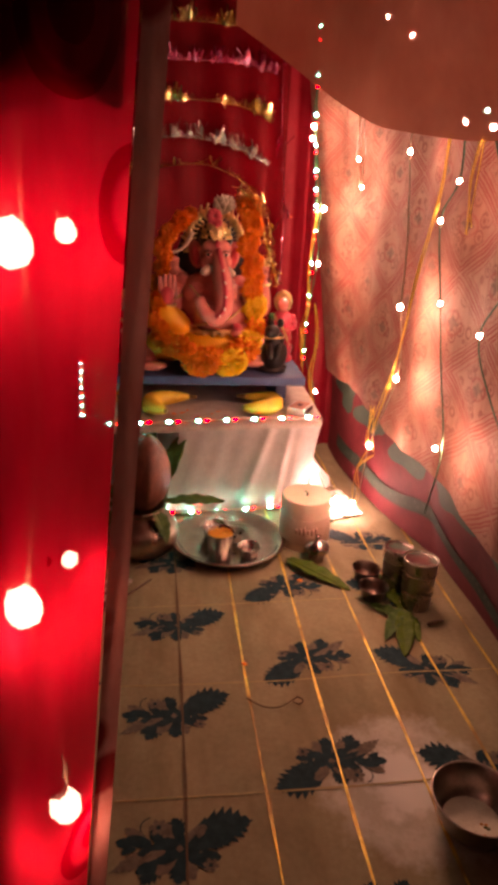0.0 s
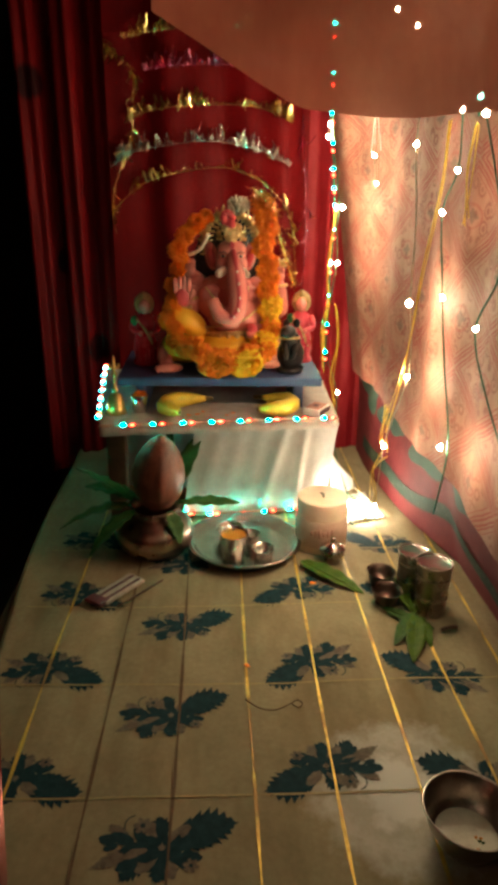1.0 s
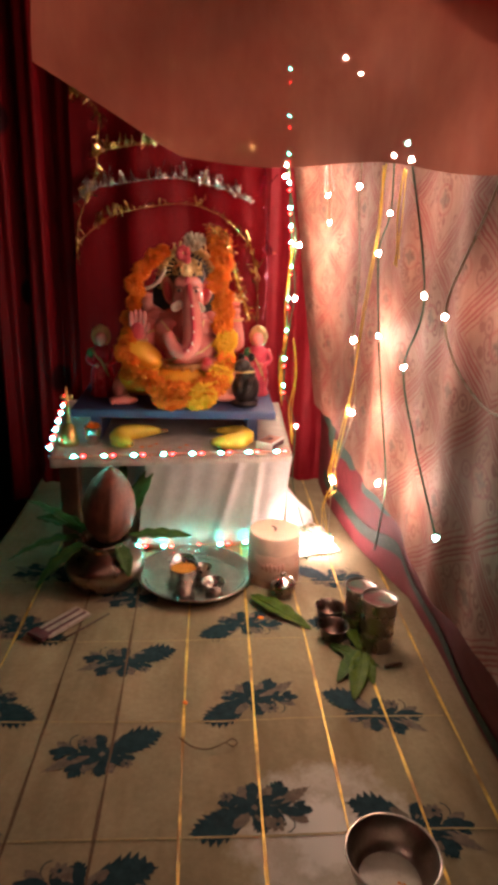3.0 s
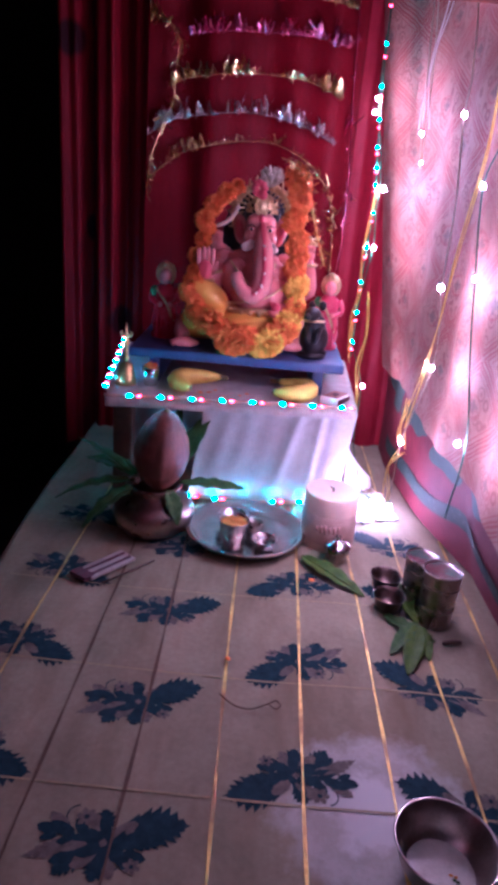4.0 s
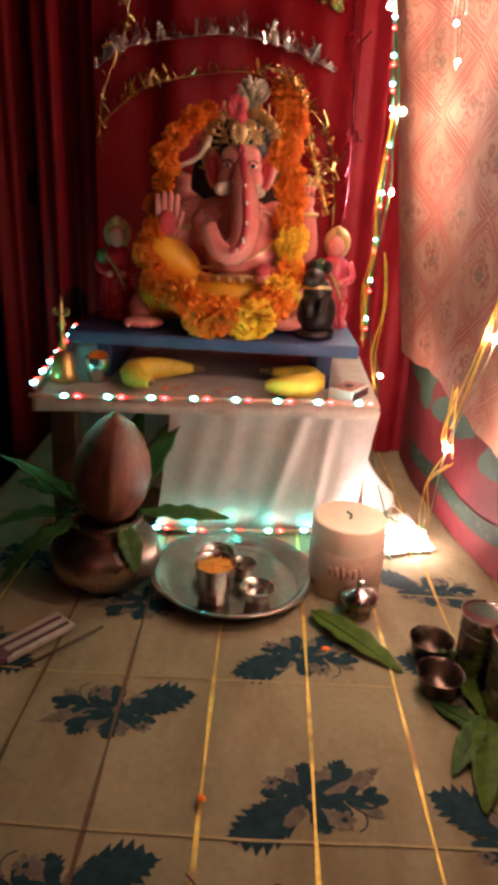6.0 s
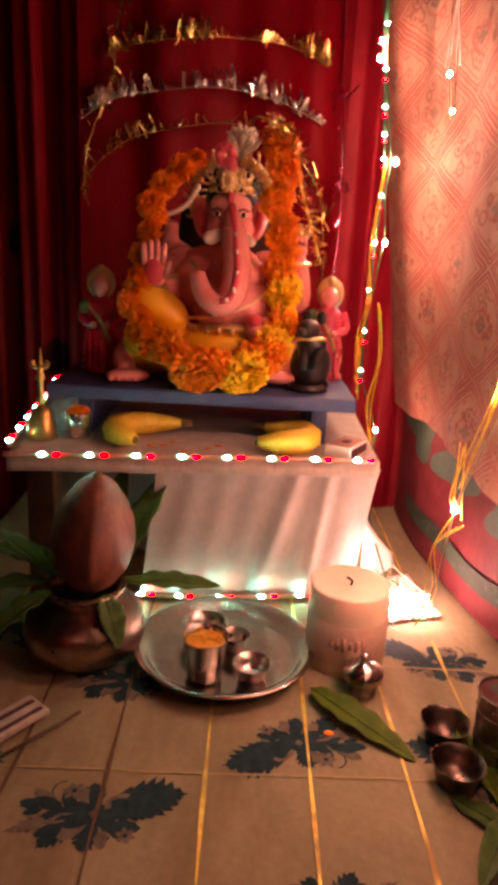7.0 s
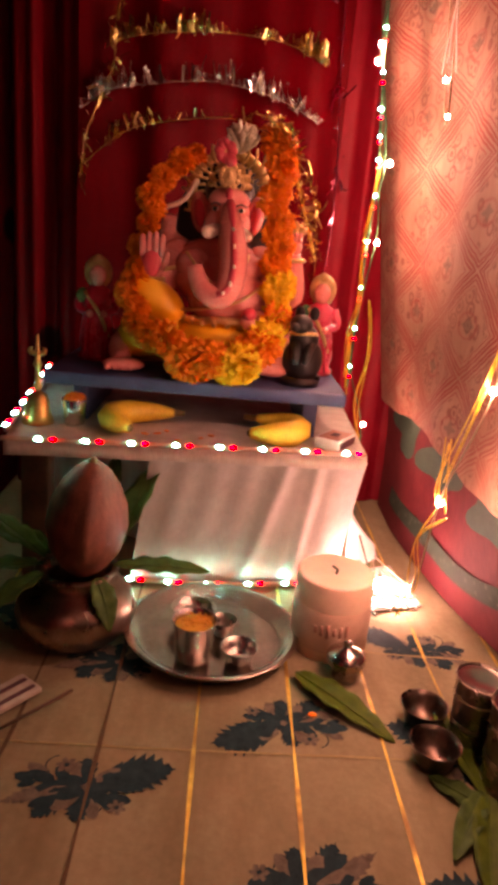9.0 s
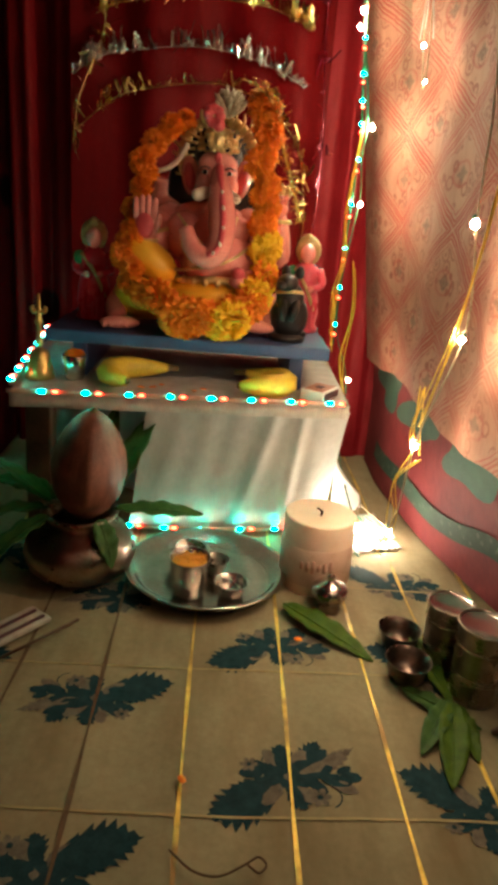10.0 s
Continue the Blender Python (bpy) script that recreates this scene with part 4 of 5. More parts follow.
def small_figure(m, cloth, label, scale=1.0):
    """Standing draped painted figurine, one mesh."""
    bm = bmesh.new()
    lathe([(0, 0), (0.027, 0), (0.028, 0.006), (0.023, 0.012), (0.026, 0.028), (0.024, 0.050), (0.019, 0.074), (0.022, 0.090), (0.020, 0.101), (0.009, 0.110), (0.006, 0.114), (0, 0.115)], 20, bm, 0)
    blob(bm, (0, -0.0075, 0.123), (0.0130, 0.0120, 0.0155), 1, segs=14)
    blob(bm, (0, 0.005, 0.128), (0.021, 0.015, 0.024), 2, segs=14)
    blob(bm, (0, -0.002, 0.146), (0.008, 0.007, 0.008), 2, segs=10)
    for sg in (-1, 1):
        tube(curve([(sg * 0.019, 0, 0.100), (sg * 0.027, -0.004, 0.078), (sg * 0.012, -0.022, 0.070)], 8), [0.008, 0.0078, 0.0074, 0.007, 0.0065, 0.006, 0.0055, 0.004], 8, bm, 0)
        blob(bm, (sg * 0.010, -0.024, 0.070), (0.006, 0.005, 0.006), 1, segs=8)
    tube(curve([(-0.018, -0.012, 0.100), (0.004, -0.024, 0.070), (0.018, -0.020, 0.036)], 10), 0.003, 6, bm, 2)
    blob(bm, (-0.022, -0.008, 0.094), (0.009, 0.007, 0.011), 3, segs=10)
    for k in range(5):
        tube(curve([(-0.016 + 0.008 * k, -0.019, 0.060), (-0.015 + 0.0075 * k, -0.026, 0.028), (-0.017 + 0.0085 * k, -0.025, 0.006)], 6), 0.0022, 6, bm, 0)
    bm.transform(Matrix.Scale(scale, 4))
    return tagged(part("figurine", bm, [cloth, skin_pink, hair_gold, green_paint], m=m), label, "figurine", "figurines beside the statue")


small_figure(pose(-0.280, 0.510, BOARD + 0.001, 0, 0, 8), crimson_paint, "small crimson painted figurine with gold headdress, on blue stool", 0.92)
small_figure(pose(0.032, 0.542, BOARD + 0.001, 0, 0, -8), magenta_paint, "small pink-red painted figurine with gold headdress, on blue stool", 0.93)


def mouse_figure():
    bm = bmesh.new()
    lathe([(0, 0), (0.026, 0), (0.027, 0.006), (0.022, 0.010)], 20, bm, 0)
    blob(bm, (0.003, 0.004, 0.032), (0.027, 0.024, 0.033), 0)
    blob(bm, (0, -0.003, 0.060), (0.020, 0.018, 0.020), 0)
    blob(bm, (-0.008, -0.012, 0.079), (0.015, 0.019, 0.013), 0, (0, 0, -30))
    blob(bm, (-0.020, -0.024, 0.077), (0.007, 0.007, 0.006), 0)
    for sg in (-1, 1):
        blob(bm, (0.002 + sg * 0.010, 0.0, 0.093), (0.007, 0.003, 0.009), 0, (0, 0, -30), 10)
        tube([(sg * 0.010 - 0.004, -0.014, 0.055), (sg * 0.008 - 0.008, -0.026, 0.042), (sg * 0.006 - 0.01, -0.028, 0.030)], [0.007, 0.006, 0.004], 8, bm, 0)
    tube([(0.0175 * math.cos(a) - 0.002, -0.006 + 0.0175 * math.sin(a), 0.066 - 0.003 * math.sin(a)) for a in [k * math.pi / 10 for k in range(21)]], 0.0026, 6, bm, 1)
    tube(curve([(0.016, 0.014, 0.016), (0.026, 0.004, 0.010), (0.020, -0.016, 0.010)], 10), 0.0035, 6, bm, 0)
    return tagged(part("mouse_statue", bm, [black_paint, gilt], m=pose(0.002, 0.452, BOARD + 0.001, 0, 0, 12)), "glossy black mouse statue with gold collar, on blue stool", "statue")


mouse_figure()

# ---- marigold garland ----


def marigold(mat, seed, radius=0.0255):
    r = random.Random(seed)
    bm = bmesh.new()
    blob(bm, (0, 0, -0.004), (radius * 0.55, radius * 0.55, radius * 0.4), 0, segs=10)
    for ring_i, (n, tilt, ln) in enumerate(((20, -8, 1.0), (20, 10, 1.0), (19, 27, 0.98), (16, 44, 0.94), (13, 59, 0.90), (9, 73, 0.85), (5, 86, 0.80))):
        for k in range(n):
            a = 360 * k / n + r.uniform(-9, 9) + ring_i * 13
            L, w = radius * ln * r.uniform(0.88, 1.1), radius * 0.20 * r.uniform(0.8, 1.3)
            m = pose(0, 0, 0.001 * ring_i, 0, 0, a) @ pose(0, 0, 0, 0, -(tilt + r.uniform(-13, 13)), 0)
            v = [bm.verts.new(m @ Vector(p)) for p in ((L * 0.2, -w * 0.3, 0), (L * 0.2, w * 0.3, 0), (L * 0.72, w, 0.002), (L * 0.72, -w, 0.002), (L, w * 0.55, -0.001), (L, -w * 0.55, -0.001), (L * 0.93, 0, 0.0025))]
            bm.faces.new((v[0], v[3], v[2], v[1]))
            bm.faces.new((v[3], v[5], v[6]))
            bm.faces.new((v[3], v[6], v[2]))
            bm.faces.new((v[2], v[6], v[4]))
    me = bpy.data.meshes.new("marigold_flower")
    bm.to_mesh(me)
    bm.free()
    me.materials.append(mat)
    return me


flowers_o = [marigold(marigold_o, s) for s in range(4)]
flowers_y = [marigold(marigold_y, 10 + s) for s in range(3)]
SX, SY, SZ = -0.108, 0.522, BOARD
garland = empty("marigold_garland", Matrix.Translation((SX, SY, SZ)), "orange and yellow marigold garland draped round the statue", "garland")
# keys are relative to the foot of the statue
run = curve([(0.050, -0.004, 0.312), (0.058, -0.020, 0.280), (0.056, -0.030, 0.247), (0.062, -0.036, 0.209), (0.066, -0.042, 0.173), (0.067, -0.052, 0.135), (0.071, -0.060, 0.104),
             (0.064, -0.070, 0.070), (0.045, -0.084, 0.047), (0.020, -0.098, 0.024), (-0.012, -0.104, 0.030), (-0.034, -0.102, 0.022), (-0.072, -0.092, 0.050), (-0.104, -0.080, 0.070),
             (-0.115, -0.066, 0.098), (-0.119, -0.045, 0.137), (-0.108, -0.022, 0.187), (-0.096, -0.010, 0.224), (-0.083, 0.0, 0.255), (-0.058, 0.016, 0.284)], 38)
part("string", tube([p + Vector((0, 0.012, 0)) for p in run], 0.002, 6), thread, garland)
centre = Vector((-0.02, 0.02, 0.14))
for i, p in enumerate(run):
    yellow = i in (10, 11, 12, 17, 18) or rng.random() < 0.05
    me = rng.choice(flowers_y if yellow else flowers_o)
    q = p + Vector((rng.uniform(-0.008, 0.008), rng.uniform(-0.008, 0.004), rng.uniform(-0.006, 0.006)))
    out = q - centre
    out.y = -abs(out.y) - 0.10
    rot = out.to_track_quat("Z", "Y").to_matrix().to_4x4()
    ob = new("marigold_flower", me)
    ob.parent = garland
    s = rng.uniform(0.82, 1.12) * (1.08 if 14 <= i <= 22 else 0.90 if i < 26 else 0.78)
    ob.matrix_basis = Matrix.Translation(q) @ rot @ pose(0, 0, 0, rng.uniform(-25, 25), rng.uniform(-25, 25), rng.uniform(0, 360)) @ Matrix.Scale(s, 4)

# gold foil strand along the garland
strand = empty("foil_strand", Matrix.Translation((SX, SY, SZ)), "glittering gold foil strand hanging over the garland", "tinsel")


def foil_mesh(pts, count, size, seed, spread, upward=0.0):
    """Crinkled foil slivers along a line, one mesh."""
    r = random.Random(seed)
    bm = bmesh.new()
    n = len(pts)
    for k in range(count):
        u = r.random() * (n - 1)
        i = min(int(u), n - 2)
        p = Vector(pts[i]).lerp(Vector(pts[i + 1]), u - i)
        L, w = size * r.uniform(0.5, 1.4), size * r.uniform(0.035, 0.09)
        d = Vector((r.gauss(0, 0.6), r.gauss(0, 0.5) - 0.2, r.gauss(0, 0.6) + upward)).normalized()
        s = d.orthogonal().normalized()
        s = (Matrix.Rotation(r.uniform(0, 6.28), 3, d) @ s) * w
        q = p + Vector((r.gauss(0, spread), r.gauss(0, spread) * 0.4 - 0.003, r.gauss(0, spread)))
        a, b, c = q, q + d * L * 0.5 + s * r.uniform(-1.5, 1.5), q + d * L
        v = [bm.verts.new(x) for x in (a - s, a + s, b + s, b - s, c + s, c - s)]
        bm.faces.new((v[0], v[1], v[2], v[3]))
        bm.faces.new((v[3], v[2], v[4], v[5]))
    return bm


gpts = curve([(0.040, -0.02, 0.330), (0.070, -0.028, 0.300), (0.088, -0.030, 0.245), (0.104, -0.032, 0.200), (0.118, -0.034, 0.160)], 24)
part("foil", foil_mesh(gpts, 260, 0.010, 4, 0.003), foil_gold, strand, smooth=False)
part("cord", tube(gpts, 0.0016, 6), zari, strand)
part("tassel", foil_mesh(curve([(0.045, -0.012, 0.318), (0.066, -0.02, 0.312), (0.076, -0.02, 0.290)], 8), 160, 0.012, 9, 0.006), foil_gold, strand, smooth=False)

# ---- tinsel arches on the back curtain ----


def arch(keys, mat, label, seed, upward=1.0, count=150, clumps=9):
    y = 0.838
    pts = curve([(x, y + (0.0 if x < 0.06 else -0.05), z) for x, z in keys], 40)
    o = Vector(pts[0])
    th = empty("tinsel_arch", Matrix.Translation(o), label, "tinsel", "tinsel arches on the curtain")
    loc = [p - o for p in pts]
    part("cord", tube(loc, 0.0015, 6), mat, th)
    r = random.Random(seed)
    bm = foil_mesh(loc, count, 0.012, seed, 0.0025, upward)
    for k in range(clumps):
        i = r.randrange(1, 37)
        extra = foil_mesh(loc[i:i + 3], 12, 0.024, seed * 50 + k, 0.004, upward * 2)
        me = bpy.data.meshes.new("scratch")
        extra.to_mesh(me)
        extra.free()
        bm.from_mesh(me)
        bpy.data.meshes.remove(me)
    tagged(part("foil", bm, mat, th, smooth=False), kind="stuff")


arch([(-0.385, 0.575), (-0.340, 0.615), (-0.293, 0.646), (-0.203, 0.668), (-0.12, 0.676), (-0.05, 0.655), (-0.008, 0.625), (0.030, 0.574), (0.048, 0.476), (0.050, 0.40)], foil_gold, "pale gold tinsel arch on red curtain, thin", 1, 0.5, 230, 7)
arch([(-0.385, 0.668), (-0.345, 0.697), (-0.292, 0.714), (-0.165, 0.731), (-0.07, 0.720), (-0.015, 0.703), (0.028, 0.683)], foil_silver, "silver tinsel arch pinned on red curtain", 2, 1.0, 290, 14)
arch([(-0.345, 0.765), (-0.301, 0.786), (-0.230, 0.800), (-0.166, 0.806), (-0.06, 0.803), (0.0, 0.787), (0.032, 0.772)], foil_gold, "gold tinsel arch pinned on red curtain", 3, 1.0, 290, 14)
arch([(-0.300, 0.868), (-0.230, 0.880), (-0.150, 0.883), (-0.06, 0.884), (0.0, 0.878), (0.04, 0.868)], foil_pink, "pink tinsel arch pinned on red curtain", 4, 1.0, 290, 14)
arch([(-0.335, 0.930), (-0.270, 0.944), (-0.180, 0.955), (-0.09, 0.955), (0.0, 0.948), (0.045, 0.940)], foil_gold, "gold tinsel arch high on red curtain", 5, 1.0, 290, 14)
arch([(-0.33, 1.020), (-0.24, 1.030), (-0.14, 1.034), (-0.04, 1.030), (0.03, 1.020)], foil_silver, "silver tinsel arch near the canopy", 6, 1.0, 290, 14)
arch([(-0.430, 0.985), (-0.372, 0.912), (-0.322, 0.864), (-0.325, 0.80), (-0.330, 0.74), (-0.350, 0.690), (-0.375, 0.62), (-0.380, 0.54)], foil_gold, "gold tinsel strand hanging down red curtain", 7, -0.4, 200, 7)
arch([(0.045, 0.98), (0.052, 0.86), (0.058, 0.74), (0.062, 0.62), (0.066, 0.50), (0.06, 0.42)], foil_pink, "sparse tinsel strand hanging in the corner", 8, -0.4, 60, 2)

# ---- string lights ----

bulb_mesh = {}


def bulb_shape(mat, r):
    key = (mat.name, r)
    if key not in bulb_mesh:
        bm = bmesh.new()
        lathe([(0, 1.5 * r), (0.35 * r, 1.3 * r), (0.8 * r, 0.7 * r), (r, 0), (0.85 * r, -0.6 * r), (0.5 * r, -r), (0, -1.05 * r)], 12, bm)
        me = bpy.data.meshes.new("bulb")
        bm.to_mesh(me)
        bm.free()
        me.materials.append(mat)
        me.shade_smooth()
        bulb_mesh[key] = me
    return bulb_mesh[key]


def light_string(keys, bulbs, wire, label, n=60, name="string_light"):
    """A wire along keys with bulbs: (position, material, radius)."""
    o = Vector(keys[0])
    th = empty(name, Matrix.Translation(o), label, "string light", "string lights on the wall cloth")
    part("wire", tube([p - o for p in curve(keys, n)], 0.0011, 6), wire, th)
    for p, mat, r in bulbs:
        r = r if mat is veiled_glow else r * 0.62
        b = new("bulb", bulb_shape(mat, r))
        b.parent = th
        b.matrix_basis = Matrix.Translation(Vector(p) - o) @ pose(0, 0, 0, rng.uniform(-30, 30), rng.uniform(-30, 30), 0)
        part("socket", lathe([(0, 0), (r * 0.6, 0), (r * 0.6, r * 1.2), (0, r * 1.2)], 10), wire_green, b, m=Matrix.Translation((0, 0, r * 1.2)))
    return th


W, B, N, T, D = warm_glow, big_glow, white_glow, teal_glow, soft_glow
R0 = 0.0042
X = 0.150
light_string([(X, 0.42, 0.906), (X, 0.281, 0.85), (X + 0.006, 0.25, 0.75), (X, 0.228, 0.69), (X + 0.004, 0.205, 0.58), (0.151, 0.186, 0.480), (0.158, 0.18, 0.368), (0.146, 0.239, 0.230), (0.155, 0.30, 0.10), (0.15, 0.36, 0.02)],
             [((X, 0.415, 0.90), W, R0), ((X, 0.281, 0.85), W, R0), ((X, 0.228, 0.692), W, 0.0050), ((0.150, 0.186, 0.472), B, 0.0061), ((0.156, 0.18, 0.36), B, 0.0050), ((0.145, 0.239, 0.223), B, 0.0046)], wire_clear, "string of warm white bulbs hanging on the printed cloth")
light_string([(X, 0.10, 0.95), (X, 0.043, 0.717), (X, 0.037, 0.652), (X, 0.077, 0.603), (X, 0.039, 0.502), (X + 0.006, 0.02, 0.42), (0.168, 0.003, 0.312), (0.17, 0.03, 0.20)],
             [((X, 0.043, 0.717), D, 0.0040), ((X, 0.037, 0.652), D, R0), ((X, 0.077, 0.603), D, 0.0045), ((X, 0.039, 0.502), T, R0), ((0.158, 0.003, 0.312), B, 0.0042)], wire_green, "string of warm and green bulbs on green wire")
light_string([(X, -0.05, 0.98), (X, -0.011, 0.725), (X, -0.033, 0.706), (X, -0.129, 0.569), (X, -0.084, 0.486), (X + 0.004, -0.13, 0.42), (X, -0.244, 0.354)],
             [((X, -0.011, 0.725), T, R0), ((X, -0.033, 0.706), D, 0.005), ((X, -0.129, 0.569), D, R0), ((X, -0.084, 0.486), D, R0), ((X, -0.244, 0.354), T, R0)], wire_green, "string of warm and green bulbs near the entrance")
# bulbs at y -0.30 and -0.38 are unseen, added to fill the front
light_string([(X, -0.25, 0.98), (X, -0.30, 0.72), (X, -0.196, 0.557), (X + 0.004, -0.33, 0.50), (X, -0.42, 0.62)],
             [((X, -0.30, 0.72), D, 0.0034), ((X, -0.196, 0.557), D, 0.0040), ((X, -0.38, 0.56), D, 0.0034)], wire_clear, "string of warm bulbs looping near the entrance, two added as fill")
light_string([(X, 0.60, 0.96), (X, 0.504, 0.69), (X, 0.468, 0.642), (X + 0.004, 0.52, 0.80), (X, 0.56, 0.93)],
             [((X, 0.504, 0.69), W, R0), ((X, 0.468, 0.642), W, 0.0034)], wire_clear, "looped string of small warm bulbs")
light_string([(0.078, 0.60, 1.02), (0.081, 0.60, 0.886), (0.080, 0.60, 0.758), (0.097, 0.60, 0.668), (0.106, 0.598, 0.60), (0.104, 0.60, 0.557), (0.109, 0.60, 0.496), (0.098, 0.60, 0.395), (0.097, 0.60, 0.30), (0.125, 0.60, 0.212), (0.12, 0.55, 0.10), (0.14, 0.46, 0.02)],
             [((0.080, 0.60, 0.748), B, 0.0048), ((0.078, 0.60, 0.727), B, 0.0046), ((0.112, 0.590, 0.598), B, 0.0056),
              ((0.110, 0.596, 0.490), B, 0.0046), ((0.128, 0.60, 0.212), B, R0)], wire_green, "string of bright warm bulbs hanging in the corner", 80)
led_run("light_strip", [(0.080, 0.604, 1.00), (0.083, 0.604, 0.80), (0.092, 0.604, 0.668), (0.099, 0.604, 0.58), (0.096, 0.604, 0.42), (0.096, 0.604, 0.27)], (-0.001, -0.004, 0), [0.08 + 0.0795 * k for k in range(12)], "lit colour-changing light strip hanging down in the corner", 0.0016, wire_green, 0.75)


def behind(x, z, gap=0.020):
    """A place just behind the entry curtain."""
    p = entry_fn((x + 0.795) / 0.578, (z + 0.45) / 1.75)
    return (x, p.y + gap, z)


light_string([behind(-0.25, 1.0, 0.03), behind(-0.252, 0.75, 0.03), behind(-0.257, 0.612, 0.03), behind(-0.256, 0.55, 0.03), behind(-0.264, 0.473, 0.03), behind(-0.26, 0.41, 0.03), behind(-0.255, 0.361, 0.03), behind(-0.26, 0.10, 0.03)],
             [(behind(-0.259, 0.612), veiled_glow, 0.0075), (behind(-0.240, 0.617), veiled_glow, 0.0035), (behind(-0.264, 0.473), veiled_glow, 0.0075), (behind(-0.2445, 0.497), veiled_glow, 0.0030), (behind(-0.254, 0.361), veiled_glow, 0.0075)], wire_clear, "string of warm bulbs glowing behind the red entrance curtain")


# heap of lit bulbs on the platform beside the table
heap = empty("bulb_heap", Matrix.Translation((0.150, 0.43, 0)), "tangled heap of bright white bulbs on the cloth", "string light")
for k, (dx, dy, dz, r) in enumerate(((-0.014, -0.010, 0.026, 0.0070), (0.006, 0.010, 0.020, 0.006), (0.004, -0.024, 0.020, 0.006), (-0.034, 0.014, 0.024, 0.005), (0.034, -0.010, 0.022, 0.0045))):
    b = new("bulb", bulb_shape(N, r))
    b.parent = heap
    b.matrix_basis = Matrix.Translation((dx, dy, dz)) @ pose(0, 0, 0, rng.uniform(40, 90), 0, rng.uniform(0, 360))
for k in range(7):
    r = random.Random(40 + k)
    pts = [(r.uniform(-0.05, 0.05), r.uniform(-0.07, 0.07), r.uniform(0.004, 0.035)) for _ in range(6)]
    part("wire", tube(curve(pts, 40), 0.0011, 6), wire_green if k % 2 else wire_clear, heap)

# gold ribbons tied to the strings


def ribbon(keys, strands, label, seed, spread=0.006, mat=ribbon_gold):
    o = Vector(keys[0])
    th = empty("gold_ribbon", Matrix.Translation(o), label, "ribbon", "gold ribbons")
    r = random.Random(seed)
    for _ in range(strands):
        pts = [Vector(k) - o + Vector((r.gauss(0, spread * 0.5), r.gauss(0, spread * 1.4), r.gauss(0, spread))) for k in keys]
        part("strand", tube(curve(pts, 40), 0.0007, 6), mat, th)


ribbon([(0.15, 0.083, 0.71), (0.150, 0.092, 0.638), (0.150, 0.134, 0.532), (0.150, 0.158, 0.438), (0.150, 0.194, 0.358), (0.148, 0.25, 0.25)], 3, "shiny gold ribbon strands hanging on the printed cloth", 3, 0.003)
ribbon([(0.150, -0.009, 0.70), (0.150, 0.0, 0.646), (0.148, -0.004, 0.60)], 3, "short shiny gold ribbon tied to a bulb string", 4)
ribbon([(0.148, 0.245, 0.29), (0.142, 0.235, 0.25), (0.146, 0.246, 0.215)], 4, "knotted gold ribbon at the end of a bulb string", 5, 0.005)
ribbon([(0.147, 0.240, 0.22), (0.140, 0.262, 0.16), (0.150, 0.29, 0.10), (0.145, 0.30, 0.05)], 3, "loose gold ribbon ends curling to the cloth", 6, 0.008)
ribbon([(0.100, 0.590, 0.60), (0.092, 0.588, 0.54), (0.087, 0.586, 0.47), (0.092, 0.587, 0.41), (0.085, 0.586, 0.34), (0.090, 0.586, 0.27)], 4, "gold ribbon strands hanging in the corner", 7, 0.004)
ribbon([(0.112, 0.594, 0.40), (0.118, 0.592, 0.32), (0.113, 0.590, 0.25), (0.118, 0.57, 0.18)], 3, "gold ribbon strands hanging beside the table", 8, 0.005)
ribbon([(0.085, 0.597, 0.36), (0.090, 0.595, 0.32), (0.086, 0.594, 0.29)], 3, "short gold ribbon loop beside the stool", 9, 0.003)
ribbon([(X - 0.004, 0.50, 0.70), (X - 0.008, 0.46, 0.78), (X - 0.006, 0.42, 0.87), (X, 0.40, 0.93)], 3, "thin pale wire looped high on the cloth", 10, 0.010, wire_pale)

# ---- things on the table ----


def banana(keys, label):
    o = Vector(keys[0])
    th = empty("banana", Matrix.Translation(o), label, "banana", "bananas on the table")
    pts = curve([Vector(k) - o for k in keys], 26)
    rad = [0.004 + 0.0125 * min(1, math.sin(math.pi * min(0.5, 0.06 + k / 25 * 1.3))) if k < 13 else 0.004 + 0.0125 * min(1, math.sin(math.pi * min(0.5, 0.04 + (25 - k) / 25 * 1.1))) for k in range(26)]
    part("fruit", tube(pts, rad, 7), banana_skin, th)
    part("stem", tube(pts[-2:] + [pts[-1] + (pts[-1] - pts[-3]) * 1.2], [0.0052, 0.0046, 0.004], 7), banana_tip, th, "dry brown stem")
    part("tip", tube([pts[0] + (pts[0] - pts[1]) * 0.6, pts[0], pts[1]], [0.003, 0.0050, 0.0062], 7), banana_tip, th, "blackened tip")


zb = SHELF + 0.0165
banana([(-0.060, 0.372, zb - 0.002), (-0.032, 0.370, zb), (-0.004, 0.382, zb), (0.004, 0.408, zb), (-0.016, 0.432, zb), (-0.050, 0.440, zb)], "ripe yellow banana on the white table cloth")
banana([(-0.206, 0.352, zb - 0.002), (-0.226, 0.366, zb), (-0.236, 0.390, zb), (-0.222, 0.416, zb), (-0.190, 0.430, zb), (-0.160, 0.434, zb)], "ripe yellow banana curled under the blue stool")

